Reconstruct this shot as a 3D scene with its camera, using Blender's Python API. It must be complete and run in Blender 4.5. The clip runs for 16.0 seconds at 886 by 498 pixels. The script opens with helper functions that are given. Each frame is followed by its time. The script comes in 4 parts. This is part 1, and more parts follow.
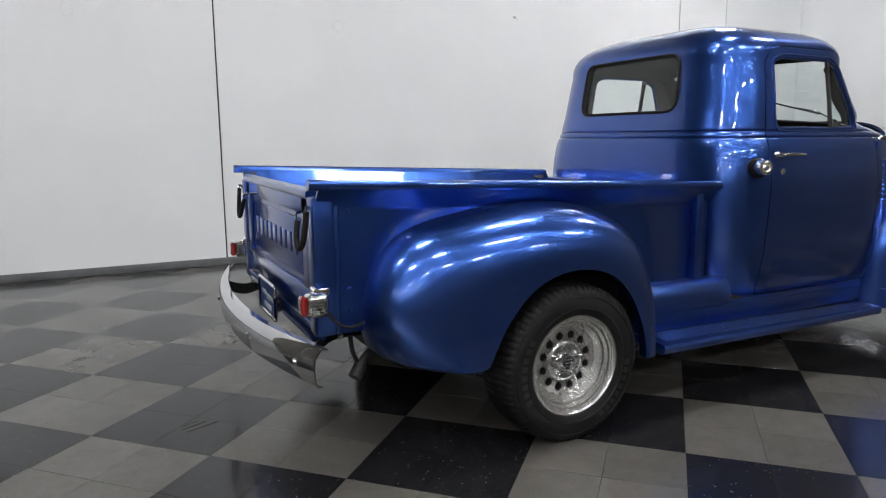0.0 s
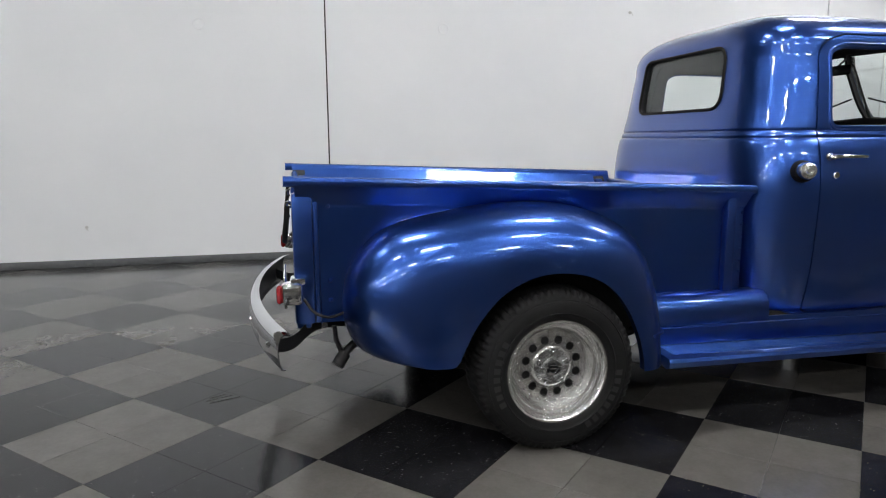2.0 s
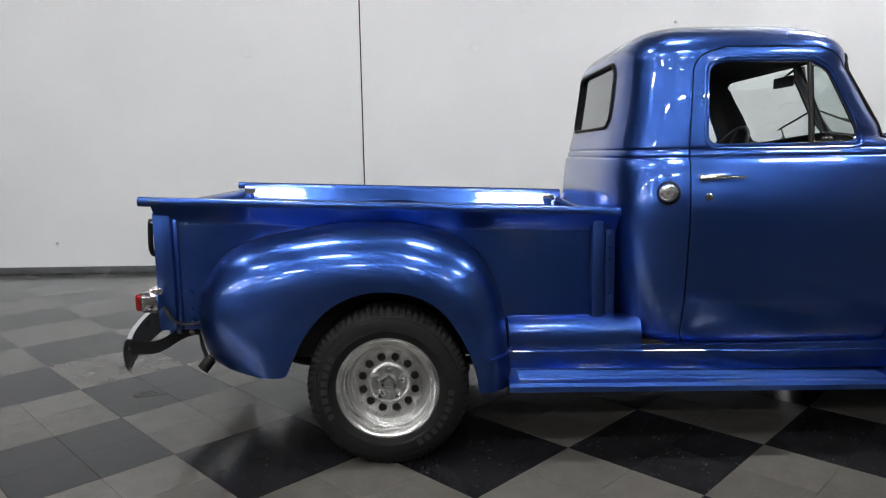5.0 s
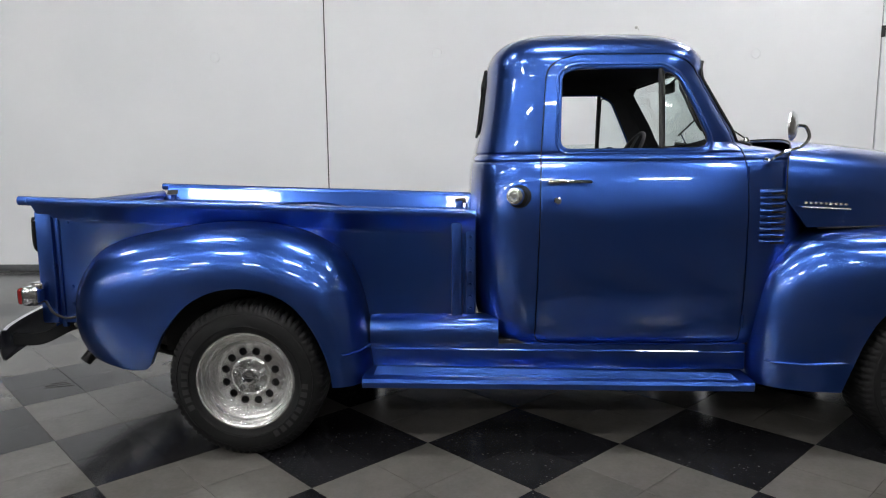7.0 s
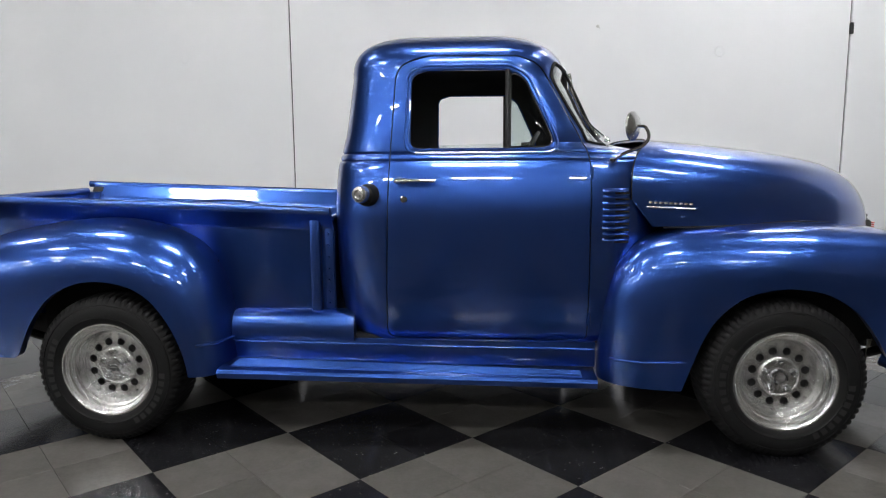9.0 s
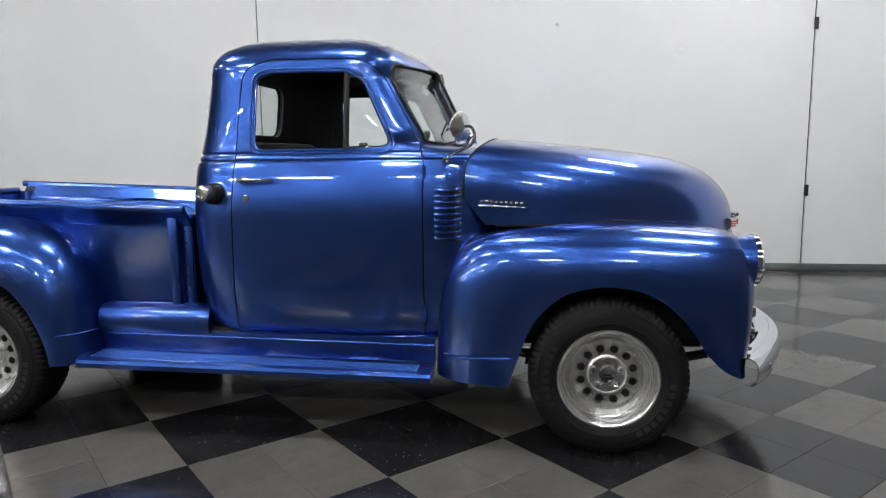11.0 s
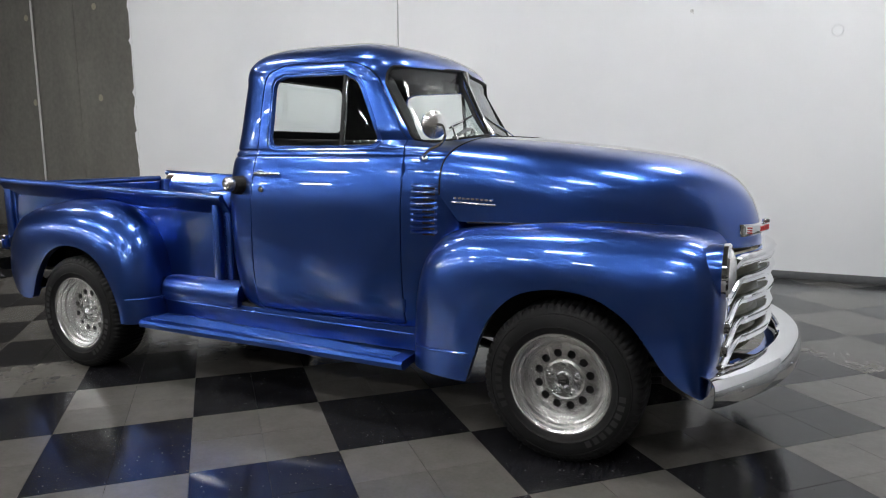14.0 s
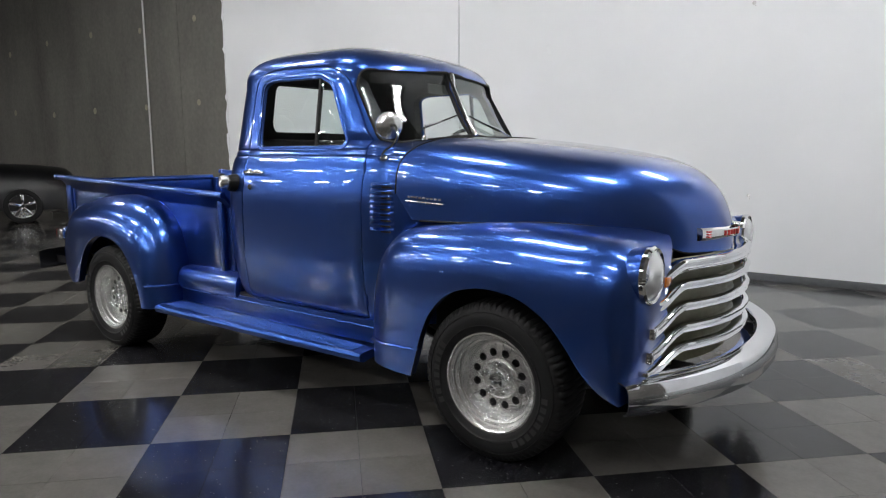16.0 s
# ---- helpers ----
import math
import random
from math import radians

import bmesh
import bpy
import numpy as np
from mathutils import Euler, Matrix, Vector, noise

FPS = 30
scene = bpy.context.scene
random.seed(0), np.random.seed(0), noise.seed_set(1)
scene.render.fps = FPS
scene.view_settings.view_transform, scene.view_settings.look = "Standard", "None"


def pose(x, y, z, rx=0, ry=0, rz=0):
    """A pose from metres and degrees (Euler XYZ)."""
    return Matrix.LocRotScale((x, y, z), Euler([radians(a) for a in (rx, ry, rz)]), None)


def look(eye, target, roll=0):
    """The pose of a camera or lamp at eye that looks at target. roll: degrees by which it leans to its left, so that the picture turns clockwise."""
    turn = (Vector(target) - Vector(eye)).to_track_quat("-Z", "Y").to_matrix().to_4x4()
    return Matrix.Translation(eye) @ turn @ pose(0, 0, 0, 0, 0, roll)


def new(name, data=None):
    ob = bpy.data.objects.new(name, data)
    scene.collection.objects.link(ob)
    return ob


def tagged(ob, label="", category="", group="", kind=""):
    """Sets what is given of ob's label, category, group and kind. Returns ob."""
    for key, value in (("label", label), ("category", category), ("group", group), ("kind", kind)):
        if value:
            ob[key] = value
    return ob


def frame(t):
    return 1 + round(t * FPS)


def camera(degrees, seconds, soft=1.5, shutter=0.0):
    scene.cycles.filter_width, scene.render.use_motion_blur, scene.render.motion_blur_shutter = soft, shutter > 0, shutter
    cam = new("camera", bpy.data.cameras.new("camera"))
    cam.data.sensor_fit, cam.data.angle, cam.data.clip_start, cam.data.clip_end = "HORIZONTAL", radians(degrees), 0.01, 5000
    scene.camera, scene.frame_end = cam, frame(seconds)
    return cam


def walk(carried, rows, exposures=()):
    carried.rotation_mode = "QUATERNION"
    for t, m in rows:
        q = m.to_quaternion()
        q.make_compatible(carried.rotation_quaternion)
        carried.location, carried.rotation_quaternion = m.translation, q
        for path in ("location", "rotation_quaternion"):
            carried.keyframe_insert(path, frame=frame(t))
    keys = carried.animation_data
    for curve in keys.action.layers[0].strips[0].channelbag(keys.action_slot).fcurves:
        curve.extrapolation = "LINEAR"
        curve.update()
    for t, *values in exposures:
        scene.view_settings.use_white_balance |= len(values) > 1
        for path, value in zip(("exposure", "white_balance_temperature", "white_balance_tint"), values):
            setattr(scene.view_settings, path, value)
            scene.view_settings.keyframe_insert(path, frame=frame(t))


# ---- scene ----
cam = camera(66.4, 16.0, soft=1.15)
PATH = [
    (0, (-1.703, -2.23, 1.268), (-0.819, -0.466, 0.942), -0.3),
    (0.5, (-1.534, -2.322, 1.266), (-0.754, -0.509, 0.943), -0.3),
    (1, (-1.369, -2.393, 1.273), (-0.692, -0.54, 0.945), -0.4),
    (1.5, (-1.193, -2.465, 1.278), (-0.628, -0.575, 0.946), -0.4),
    (2, (-1.031, -2.518, 1.261), (-0.601, -0.592, 0.939), -0.3),
    (2.5, (-0.846, -2.573, 1.272), (-0.533, -0.625, 0.947), -0.4),
    (3, (-0.655, -2.618, 1.279), (-0.424, -0.655, 0.972), -0.5),
    (3.5, (-0.446, -2.663, 1.281), (-0.274, -0.691, 1.0), -0.8),
    (4, (-0.239, -2.709, 1.282), (-0.102, -0.734, 1.004), -0.9),
    (4.5, (-0.003, -2.735, 1.29), (0.063, -0.756, 1.008), -0.9),
    (6.8, (0.844, -2.846, 1.29), (0.787, -0.866, 1.014), -0.5),
    (7, (0.929, -2.854, 1.282), (0.863, -0.873, 1.012), -0.5),
    (7.5, (1.108, -2.853, 1.288), (1.024, -0.874, 1.011), -0.3),
    (8, (1.314, -2.859, 1.283), (1.228, -0.879, 1.011), -0.3),
    (8.5, (1.525, -2.873, 1.289), (1.407, -0.896, 1.014), -0.4),
    (9, (1.734, -2.891, 1.281), (1.571, -0.917, 1.007), -0.4),
    (9.5, (1.961, -2.889, 1.279), (1.772, -0.917, 1.001), -0.5),
    (10, (2.196, -2.878, 1.282), (1.978, -0.91, 0.998), -0.4),
    (10.2, (2.297, -2.877, 1.277), (2.072, -0.91, 0.995), -0.5),
    (12.5, (3.182, -2.807, 1.288), (2.645, -0.902, 1.004), -0.3),
    (13, (3.372, -2.764, 1.306), (2.726, -0.895, 1.007), -0.4),
    (13.5, (3.525, -2.73, 1.288), (2.777, -0.897, 1.0), -0.3),
    (14, (3.684, -2.656, 1.289), (2.808, -0.882, 0.998), -0.3),
    (14.5, (3.844, -2.582, 1.28), (2.872, -0.858, 0.995), -0.3),
    (15, (4.018, -2.489, 1.276), (2.945, -0.825, 0.994), -0.2),
    (15.5, (4.193, -2.404, 1.253), (3.031, -0.799, 0.983), -0.2),
    (16, (4.355, -2.335, 1.282), (3.188, -0.737, 0.995), -0.3),
]
walk(cam, [(t, look(eye, target, roll)) for t, eye, target, roll in PATH])

from mathutils.bvhtree import BVHTree

# world and exposure
world = bpy.data.worlds.new("hall_dark")
scene.world = world
world.use_nodes = True
world.node_tree.nodes["Background"].inputs[0].default_value = (0.01, 0.01, 0.011, 1)
world.node_tree.nodes["Background"].inputs[1].default_value = 1.0

YC = 0.84          # the truck's centre line
WALL_Y = 4.84      # the white wall
TILE = 0.3048
LATTICE = (1.187, -0.370)


# ---- materials ----
def material(name, colour, rough=0.5, metal=0.0, coat=0.0, coat_rough=0.03):
    m = bpy.data.materials.new(name)
    m.use_nodes = True
    b = m.node_tree.nodes["Principled BSDF"]
    b.inputs["Base Color"].default_value = (*colour, 1)
    b.inputs["Roughness"].default_value = rough
    b.inputs["Metallic"].default_value = metal
    b.inputs["Coat Weight"].default_value = coat
    b.inputs["Coat Roughness"].default_value = coat_rough
    return m


def node(m, kind, **values):
    n = m.node_tree.nodes.new(kind)
    for key, value in values.items():
        n.inputs[key.replace("_", " ")].default_value = value
    return n


def link(m, a, b):
    m.node_tree.links.new(a, b)


def shader(m):
    return m.node_tree.nodes["Principled BSDF"]


def coords(m):
    return m.node_tree.nodes.new("ShaderNodeTexCoord").outputs["Object"]


def ramp(m, source, stops):
    r = m.node_tree.nodes.new("ShaderNodeValToRGB")
    els = r.color_ramp.elements
    while len(els) < len(stops):
        els.new(0.5)
    for e, (p, c) in zip(els, stops):
        e.position, e.color = p, (*c, 1)
    link(m, source, r.inputs[0])
    return r.outputs[0]


def span(m, source, a, b):
    r = node(m, "ShaderNodeMapRange", To_Min=a, To_Max=b)
    link(m, source, r.inputs["Value"])
    return r.outputs[0]


def noise_of(m, scale, detail=4.0, where=None, rough=0.55):
    n = node(m, "ShaderNodeTexNoise", Scale=scale, Detail=detail, Roughness=rough)
    link(m, where if where else coords(m), n.inputs["Vector"])
    return n.outputs[0]


def bump(m, height, strength, distance, to=None):
    b = node(m, "ShaderNodeBump", Strength=strength, Distance=distance)
    link(m, height, b.inputs["Height"])
    link(m, b.outputs[0], shader(m).inputs["Normal"])
    return b


def blend(m, fac, a, b, mode="MIX"):
    n = m.node_tree.nodes.new("ShaderNodeMix")
    n.data_type, n.blend_type = "RGBA", mode
    for source, k in ((fac, 0), (a, 6), (b, 7)):
        if isinstance(source, (float, int)):
            n.inputs[k].default_value = source
        elif isinstance(source, tuple):
            n.inputs[k].default_value = (*source, 1)
        else:
            link(m, source, n.inputs[k])
    return n.outputs[2]


def world_place(m):
    return m.node_tree.nodes.new("ShaderNodeNewGeometry").outputs["Position"]


def paint_blue():
    m = material("metallic_blue_paint", (0.009, 0.046, 0.27), 0.29, 0.95, 1.0, 0.012)
    fine = noise_of(m, 1400.0, 1.0)
    col = ramp(m, fine, [(0.3, (0.022, 0.066, 0.285)), (0.7, (0.040, 0.115, 0.445))])
    link(m, col, shader(m).inputs["Base Color"])
    return m


def plain(name, colour, rough, metal=0.0, spread=0.25, scale=18.0, relief=0.0, relief_scale=120.0, coat=0.0):
    """A colour that wanders a little at two scales, with fine relief."""
    m = material(name, colour, rough, metal, coat)
    n = blend(m, 0.4, noise_of(m, scale), noise_of(m, scale * 9, 2.0))
    lo, hi = (tuple(c * k for c in colour) for k in (1 - spread, 1 + spread))
    link(m, ramp(m, n, [(0.3, lo), (0.7, hi)]), shader(m).inputs["Base Color"])
    link(m, span(m, n, rough * 0.8, min(rough * 1.2, 1.0)), shader(m).inputs["Roughness"])
    if relief:
        bump(m, noise_of(m, relief_scale, 3.0), relief, 0.002)
    return m


def wall_white():
    m = material("white_wall_paint", (0.8, 0.81, 0.82), 0.5)
    p = world_place(m)
    big = noise_of(m, 0.7, 4.0, p)
    col = ramp(m, big, [(0.3, (0.755, 0.775, 0.80)), (0.7, (0.815, 0.83, 0.852))])
    spots = noise_of(m, 3.3, 5.0, p, 0.7)
    stain = ramp(m, spots, [(0.70, (0, 0, 0)), (0.78, (0.25, 0.25, 0.25))])
    link(m, blend(m, stain, col, (0.62, 0.62, 0.61)), shader(m).inputs["Base Color"])
    bump(m, noise_of(m, 90.0, 3.0, p), 0.12, 0.002)
    return m


def concrete(name, a, b):
    m = material(name, a, 0.75)
    p = world_place(m)
    stretch = node(m, "ShaderNodeMapping", Scale=(1.0, 1.0, 0.35))
    link(m, p, stretch.inputs["Vector"])
    big = noise_of(m, 0.8, 6.0, stretch.outputs[0], 0.65)
    small = noise_of(m, 14.0, 4.0, p)
    col = ramp(m, big, [(0.28, a), (0.52, tuple((x + y) / 2 for x, y in zip(a, b))), (0.75, b)])
    link(m, blend(m, 0.25, col, ramp(m, small, [(0.3, a), (0.7, b)])), shader(m).inputs["Base Color"])
    bump(m, small, 0.25, 0.004)
    return m


def floor_tile(name, dark):
    m = material(name, (0.1, 0.1, 0.1), 0.15)
    shader(m).inputs["Specular IOR Level"].default_value = 0.30
    p = world_place(m)
    g = m.node_tree.nodes.new("ShaderNodeNewGeometry")
    oi = m.node_tree.nodes.new("ShaderNodeObjectInfo")
    add = m.node_tree.nodes.new("ShaderNodeMath")
    add.operation = "ADD"
    link(m, g.outputs["Random Per Island"], add.inputs[0])
    link(m, oi.outputs["Random"], add.inputs[1])
    frac = m.node_tree.nodes.new("ShaderNodeMath")
    frac.operation = "FRACT"
    link(m, add.outputs[0], frac.inputs[0])
    mott = noise_of(m, 9.0, 5.0, p, 0.7)
    streak = noise_of(m, 60.0, 3.0, p, 0.6)
    fleck = node(m, "ShaderNodeTexVoronoi", Scale=30.0, Randomness=1.0)
    warp = node(m, "ShaderNodeMapping", Scale=(1.0, 2.2, 1.0), Rotation=(0, 0, 0.6))
    link(m, p, warp.inputs["Vector"])
    link(m, warp.outputs[0], fleck.inputs["Vector"])
    gate = noise_of(m, 26.0, 2.0, p)
    if dark:
        base = ramp(m, frac.outputs[0], [(0.0, (0.008, 0.008, 0.010)), (1.0, (0.017, 0.017, 0.019))])
        base = blend(m, 0.35, base, ramp(m, mott, [(0.35, (0.006, 0.006, 0.008)), (0.7, (0.022, 0.022, 0.024))]))
        spot = ramp(m, fleck.outputs["Distance"], [(0.08, (1, 1, 1)), (0.15, (0, 0, 0))])
        spot = blend(m, 1.0, spot, ramp(m, gate, [(0.47, (0, 0, 0)), (0.56, (1, 1, 1))]), "MULTIPLY")
        col = blend(m, spot, base, (0.20, 0.20, 0.195))
    else:
        base = ramp(m, frac.outputs[0], [(0.0, (0.084, 0.080, 0.073)), (0.55, (0.102, 0.097, 0.089)), (1.0, (0.115, 0.109, 0.101))])
        base = blend(m, 0.35, base, ramp(m, mott, [(0.3, (0.062, 0.058, 0.053)), (0.7, (0.13, 0.124, 0.114))]))
        base = blend(m, 0.12, base, ramp(m, streak, [(0.35, (0.04, 0.038, 0.034)), (0.65, (0.11, 0.105, 0.098))]))
        spot = ramp(m, fleck.outputs["Distance"], [(0.05, (0.22, 0.22, 0.22)), (0.10, (0, 0, 0))])
        spot = blend(m, 1.0, spot, ramp(m, gate, [(0.52, (0, 0, 0)), (0.66, (1, 1, 1))]), "MULTIPLY")
        col = blend(m, spot, base, (0.035, 0.033, 0.03))
    link(m, col, shader(m).inputs["Base Color"])
    link(m, span(m, mott, 0.10, 0.20), shader(m).inputs["Roughness"])
    bump(m, noise_of(m, 7.0, 2.0, p), 0.06, 0.01)
    return m


PAINT = paint_blue()
BLACK = plain("black_underbody", (0.010, 0.010, 0.011), 0.55, relief=0.2)
TRIM = plain("dark_interior_trim", (0.022, 0.022, 0.026), 0.75, relief=0.2)
RUBBER = plain("tyre_rubber", (0.009, 0.009, 0.0095), 0.6, relief=0.15, relief_scale=200.0)
shader(RUBBER).inputs["Specular IOR Level"].default_value = 0.22
CHROME = plain("chrome", (0.76, 0.77, 0.79), 0.05, 1.0, 0.03)
ALUMINIUM = material("polished_aluminium", (0.80, 0.80, 0.79), 0.27, 1.0)
bump(ALUMINIUM, noise_of(ALUMINIUM, 300.0, 2.0), 0.05, 0.001)
WALL_PAINT = wall_white()
CONCRETE = concrete("raw_concrete", (0.06, 0.057, 0.052), (0.17, 0.163, 0.145))
TILE_DARK = floor_tile("black_floor_tile", True)
TILE_LIGHT = floor_tile("grey_floor_tile", False)
SLAB = plain("floor_slab", (0.03, 0.03, 0.03), 0.5)
BASEBOARD = plain("grey_baseboard", (0.10, 0.105, 0.11), 0.4)
GLASS = material("tinted_glass", (0.84, 0.90, 0.88), 0.0)
shader(GLASS).inputs["Transmission Weight"].default_value = 1.0
shader(GLASS).inputs["IOR"].default_value = 1.45
RED_LENS = material("red_lens", (0.25, 0.01, 0.012), 0.1, 0, 1.0)
RED_PAINT = material("red_enamel", (0.5, 0.03, 0.03), 0.3)
AMBER = material("amber_lens", (0.7, 0.18, 0.02), 0.15, 0, 1.0)
OLIVE = plain("olive_paint", (0.30, 0.29, 0.20), 0.35)
PLATE = material("plate_blue", (0.03, 0.07, 0.22), 0.3)
PLATE_BAR = material("plate_bars", (0.6, 0.62, 0.66), 0.4)
SEAT = plain("grey_seat_cloth", (0.07, 0.07, 0.075), 0.9, relief=0.3, relief_scale=300.0)
RUBBER_SHINE = material("raised_rubber", (0.014, 0.014, 0.0145), 0.42)
LENS = material("ribbed_lens_glass", (0.95, 0.97, 1.0), 0.08)
shader(LENS).inputs["Transmission Weight"].default_value = 0.75
CAR_PAINT = material("black_car_paint", (0.005, 0.005, 0.006), 0.35)
LAMP = material("lamp_tube", (1, 1, 1), 0.5)
shader(LAMP).inputs["Emission Color"].default_value = (1.0, 0.992, 0.985, 1)
shader(LAMP).inputs["Emission Strength"].default_value = 96.0
LAMP_BODY = material("lamp_housing", (0.6, 0.6, 0.6), 0.5)


# ---- mesh helpers ----
def mesh_of(name, verts, faces, mats, smooth=True, angle=40.0):
    me = bpy.data.meshes.new(name)
    me.from_pydata([tuple(v) for v in verts], [], [tuple(f) for f in faces])
    for m in mats if isinstance(mats, (list, tuple)) else [mats]:
        me.materials.append(m)
    if smooth:
        me.polygons.foreach_set("use_smooth", [True] * len(me.polygons))
        me.set_sharp_from_angle(angle=radians(angle))
    me.update()
    return me


def part(name, source, mat, parent, label=""):
    """Links a bmesh, a mesh or (verts, faces) as one mesh object under a thing or a part."""
    if isinstance(source, bpy.types.Mesh):
        me = source
    elif isinstance(source, bmesh.types.BMesh):
        me = bpy.data.meshes.new(name)
        source.to_mesh(me)
        source.free()
        for m in mat if isinstance(mat, (list, tuple)) else [mat]:
            me.materials.append(m)
        me.polygons.foreach_set("use_smooth", [True] * len(me.polygons))
        me.set_sharp_from_angle(angle=radians(40))
    else:
        me = mesh_of(name, source[0], source[1], mat)
    ob = new(name, me)
    ob.parent = parent
    if label:
        ob["label"] = label
    return ob


def thing(name, at, label, category, group="", kind=""):
    e = new(name)
    e.empty_display_size = 0.1
    e.matrix_basis = at
    return tagged(e, label, category, group, kind)


def grid(P, closed_u=False, closed_v=False, flip=False):
    """A sheet through an array of points [u, v, 3]."""
    P = np.asarray(P, float)
    nu, nv = P.shape[:2]
    faces = []
    for i in range(nu if closed_u else nu - 1):
        for j in range(nv if closed_v else nv - 1):
            a, b = i * nv + j, ((i + 1) % nu) * nv + j
            c, d = ((i + 1) % nu) * nv + (j + 1) % nv, i * nv + (j + 1) % nv
            faces.append((a, d, c, b) if flip else (a, b, c, d))
    return P.reshape(-1, 3), faces


def join(*sheets):
    verts, faces = [], []
    for v, f in sheets:
        k = len(verts)
        verts.extend([tuple(p) for p in v])
        faces.extend([tuple(i + k for i in q) for q in f])
    return verts, faces


def mirror(sheet):
    return [(x, -y, z) for x, y, z in sheet[0]], [tuple(reversed(f)) for f in sheet[1]]


def moved(sheet, m):
    return [tuple(m @ Vector(p)) for p in sheet[0]], sheet[1]


def spline(points, n):
    """n points on a smooth curve through the given ones, evenly spaced by length."""
    p = np.asarray(points, float)
    q = np.vstack([2 * p[0] - p[1], p, 2 * p[-1] - p[-2]])
    out = []
    for i in range(1, len(q) - 2):
        a, b, c, d = q[i - 1], q[i], q[i + 1], q[i + 2]
        t = np.linspace(0, 1, 24, endpoint=False)[:, None]
        out.append(0.5 * (2 * b + (c - a) * t + (2 * a - 5 * b + 4 * c - d) * t ** 2 + (3 * b - a - 3 * c + d) * t ** 3))
    out = np.vstack(out + [p[-1:]])
    s = np.r_[0, np.cumsum(np.linalg.norm(np.diff(out, axis=0), axis=1))]
    at = np.linspace(0, s[-1], n)
    return np.stack([np.interp(at, s, out[:, k]) for k in range(p.shape[1])], 1)


def curve_at(xs, ys, x):
    """A smooth monotone-ish curve through knots, at x."""
    xs, ys = np.asarray(xs, float), np.asarray(ys, float)
    h = np.diff(xs)
    d = np.diff(ys) / h
    m = np.r_[d[0], np.where(d[:-1] * d[1:] > 0, 2 * d[:-1] * d[1:] / (d[:-1] + d[1:] + 1e-12), 0), d[-1]]
    x = np.clip(np.asarray(x, float), xs[0], xs[-1])
    i = np.clip(np.searchsorted(xs, x, side="right") - 1, 0, len(h) - 1)
    t = (x - xs[i]) / h[i]
    return (ys[i] * (1 + 2 * t) * (1 - t) ** 2 + h[i] * m[i] * t * (1 - t) ** 2 + ys[i + 1] * t ** 2 * (3 - 2 * t) + h[i] * m[i + 1] * t ** 2 * (t - 1))


def box(x0, x1, y0, y1, z0, z1, r=0.0, seg=2):
    bm = bmesh.new()
    bmesh.ops.create_cube(bm, size=1)
    for v in bm.verts:
        v.co = Vector(((x0 + x1) / 2 + v.co.x * (x1 - x0), (y0 + y1) / 2 + v.co.y * (y1 - y0), (z0 + z1) / 2 + v.co.z * (z1 - z0)))
    if r:
        bmesh.ops.bevel(bm, geom=bm.edges[:], offset=r, segments=seg, profile=0.5, affect="EDGES")
    return sheet_of(bm)


def sheet_of(bm):
    bm.verts.index_update()
    out = [tuple(v.co) for v in bm.verts], [tuple(v.index for v in f.verts) for f in bm.faces]
    bm.free()
    return out


def tube(points, radius, n=10, closed=False, caps=True):
    """A round bar along points; radius may be one number or one per point."""
    p = np.asarray(points, float)
    rad = np.broadcast_to(np.asarray(radius, float), (len(p),))
    rows, up = [], None
    for i in range(len(p)):
        a, b = (p[i - 1], p[(i + 1) % len(p)]) if closed else (p[max(i - 1, 0)], p[min(i + 1, len(p) - 1)])
        d = (b - a) / (np.linalg.norm(b - a) + 1e-12)
        if up is None:
            up = np.array([0, 0, 1.0]) if abs(d[2]) < 0.9 else np.array([1.0, 0, 0])
        s = np.cross(d, up)
        s /= np.linalg.norm(s)
        up = np.cross(s, d)
        ang = np.linspace(0, 2 * np.pi, n, endpoint=False)
        rows.append(p[i] + rad[i] * (np.cos(ang)[:, None] * s + np.sin(ang)[:, None] * up))
    v, f = grid(rows, closed_u=closed, closed_v=True)
    if caps and not closed:
        f = f + [tuple(range(n)), tuple(reversed(range(len(v) - n, len(v))))]
    return v, f


def lathe(profile, n=48, axis="y", a0=0.0, a1=2 * np.pi):
    """A turned shape: profile of (along the axis, radius)."""
    full = abs(a1 - a0 - 2 * np.pi) < 1e-6
    ang = np.linspace(a0, a1, n, endpoint=not full)
    P = np.zeros((len(profile), n, 3))
    for i, (h, r) in enumerate(profile):
        c, s = r * np.cos(ang), r * np.sin(ang)
        P[i] = np.stack({"y": (c, np.full(n, h), s), "x": (np.full(n, h), c, s), "z": (c, s, np.full(n, h))}[axis], 1)
    return grid(P, closed_v=full, flip=axis != "y")


def outline_prism(points, axis, a, b):
    """A closed prism over an outline, in (x, z) along y or in (y, z) along x."""
    n = len(points)
    if axis == "y":
        v = [(x, k, z) for k in (a, b) for x, z in points]
    elif axis == "x":
        v = [(k, y, z) for k in (a, b) for y, z in points]
    else:
        v = [(x, y, k) for k in (a, b) for x, y in points]
    f = [tuple(range(n)), tuple(reversed(range(n, 2 * n)))] + [(i, i + n, (i + 1) % n + n, (i + 1) % n) for i in range(n)]
    bm = bmesh.new()
    vs = [bm.verts.new(p) for p in v]
    for q in f:
        bm.faces.new([vs[i] for i in q])
    bmesh.ops.recalc_face_normals(bm, faces=bm.faces[:])
    return sheet_of(bm)


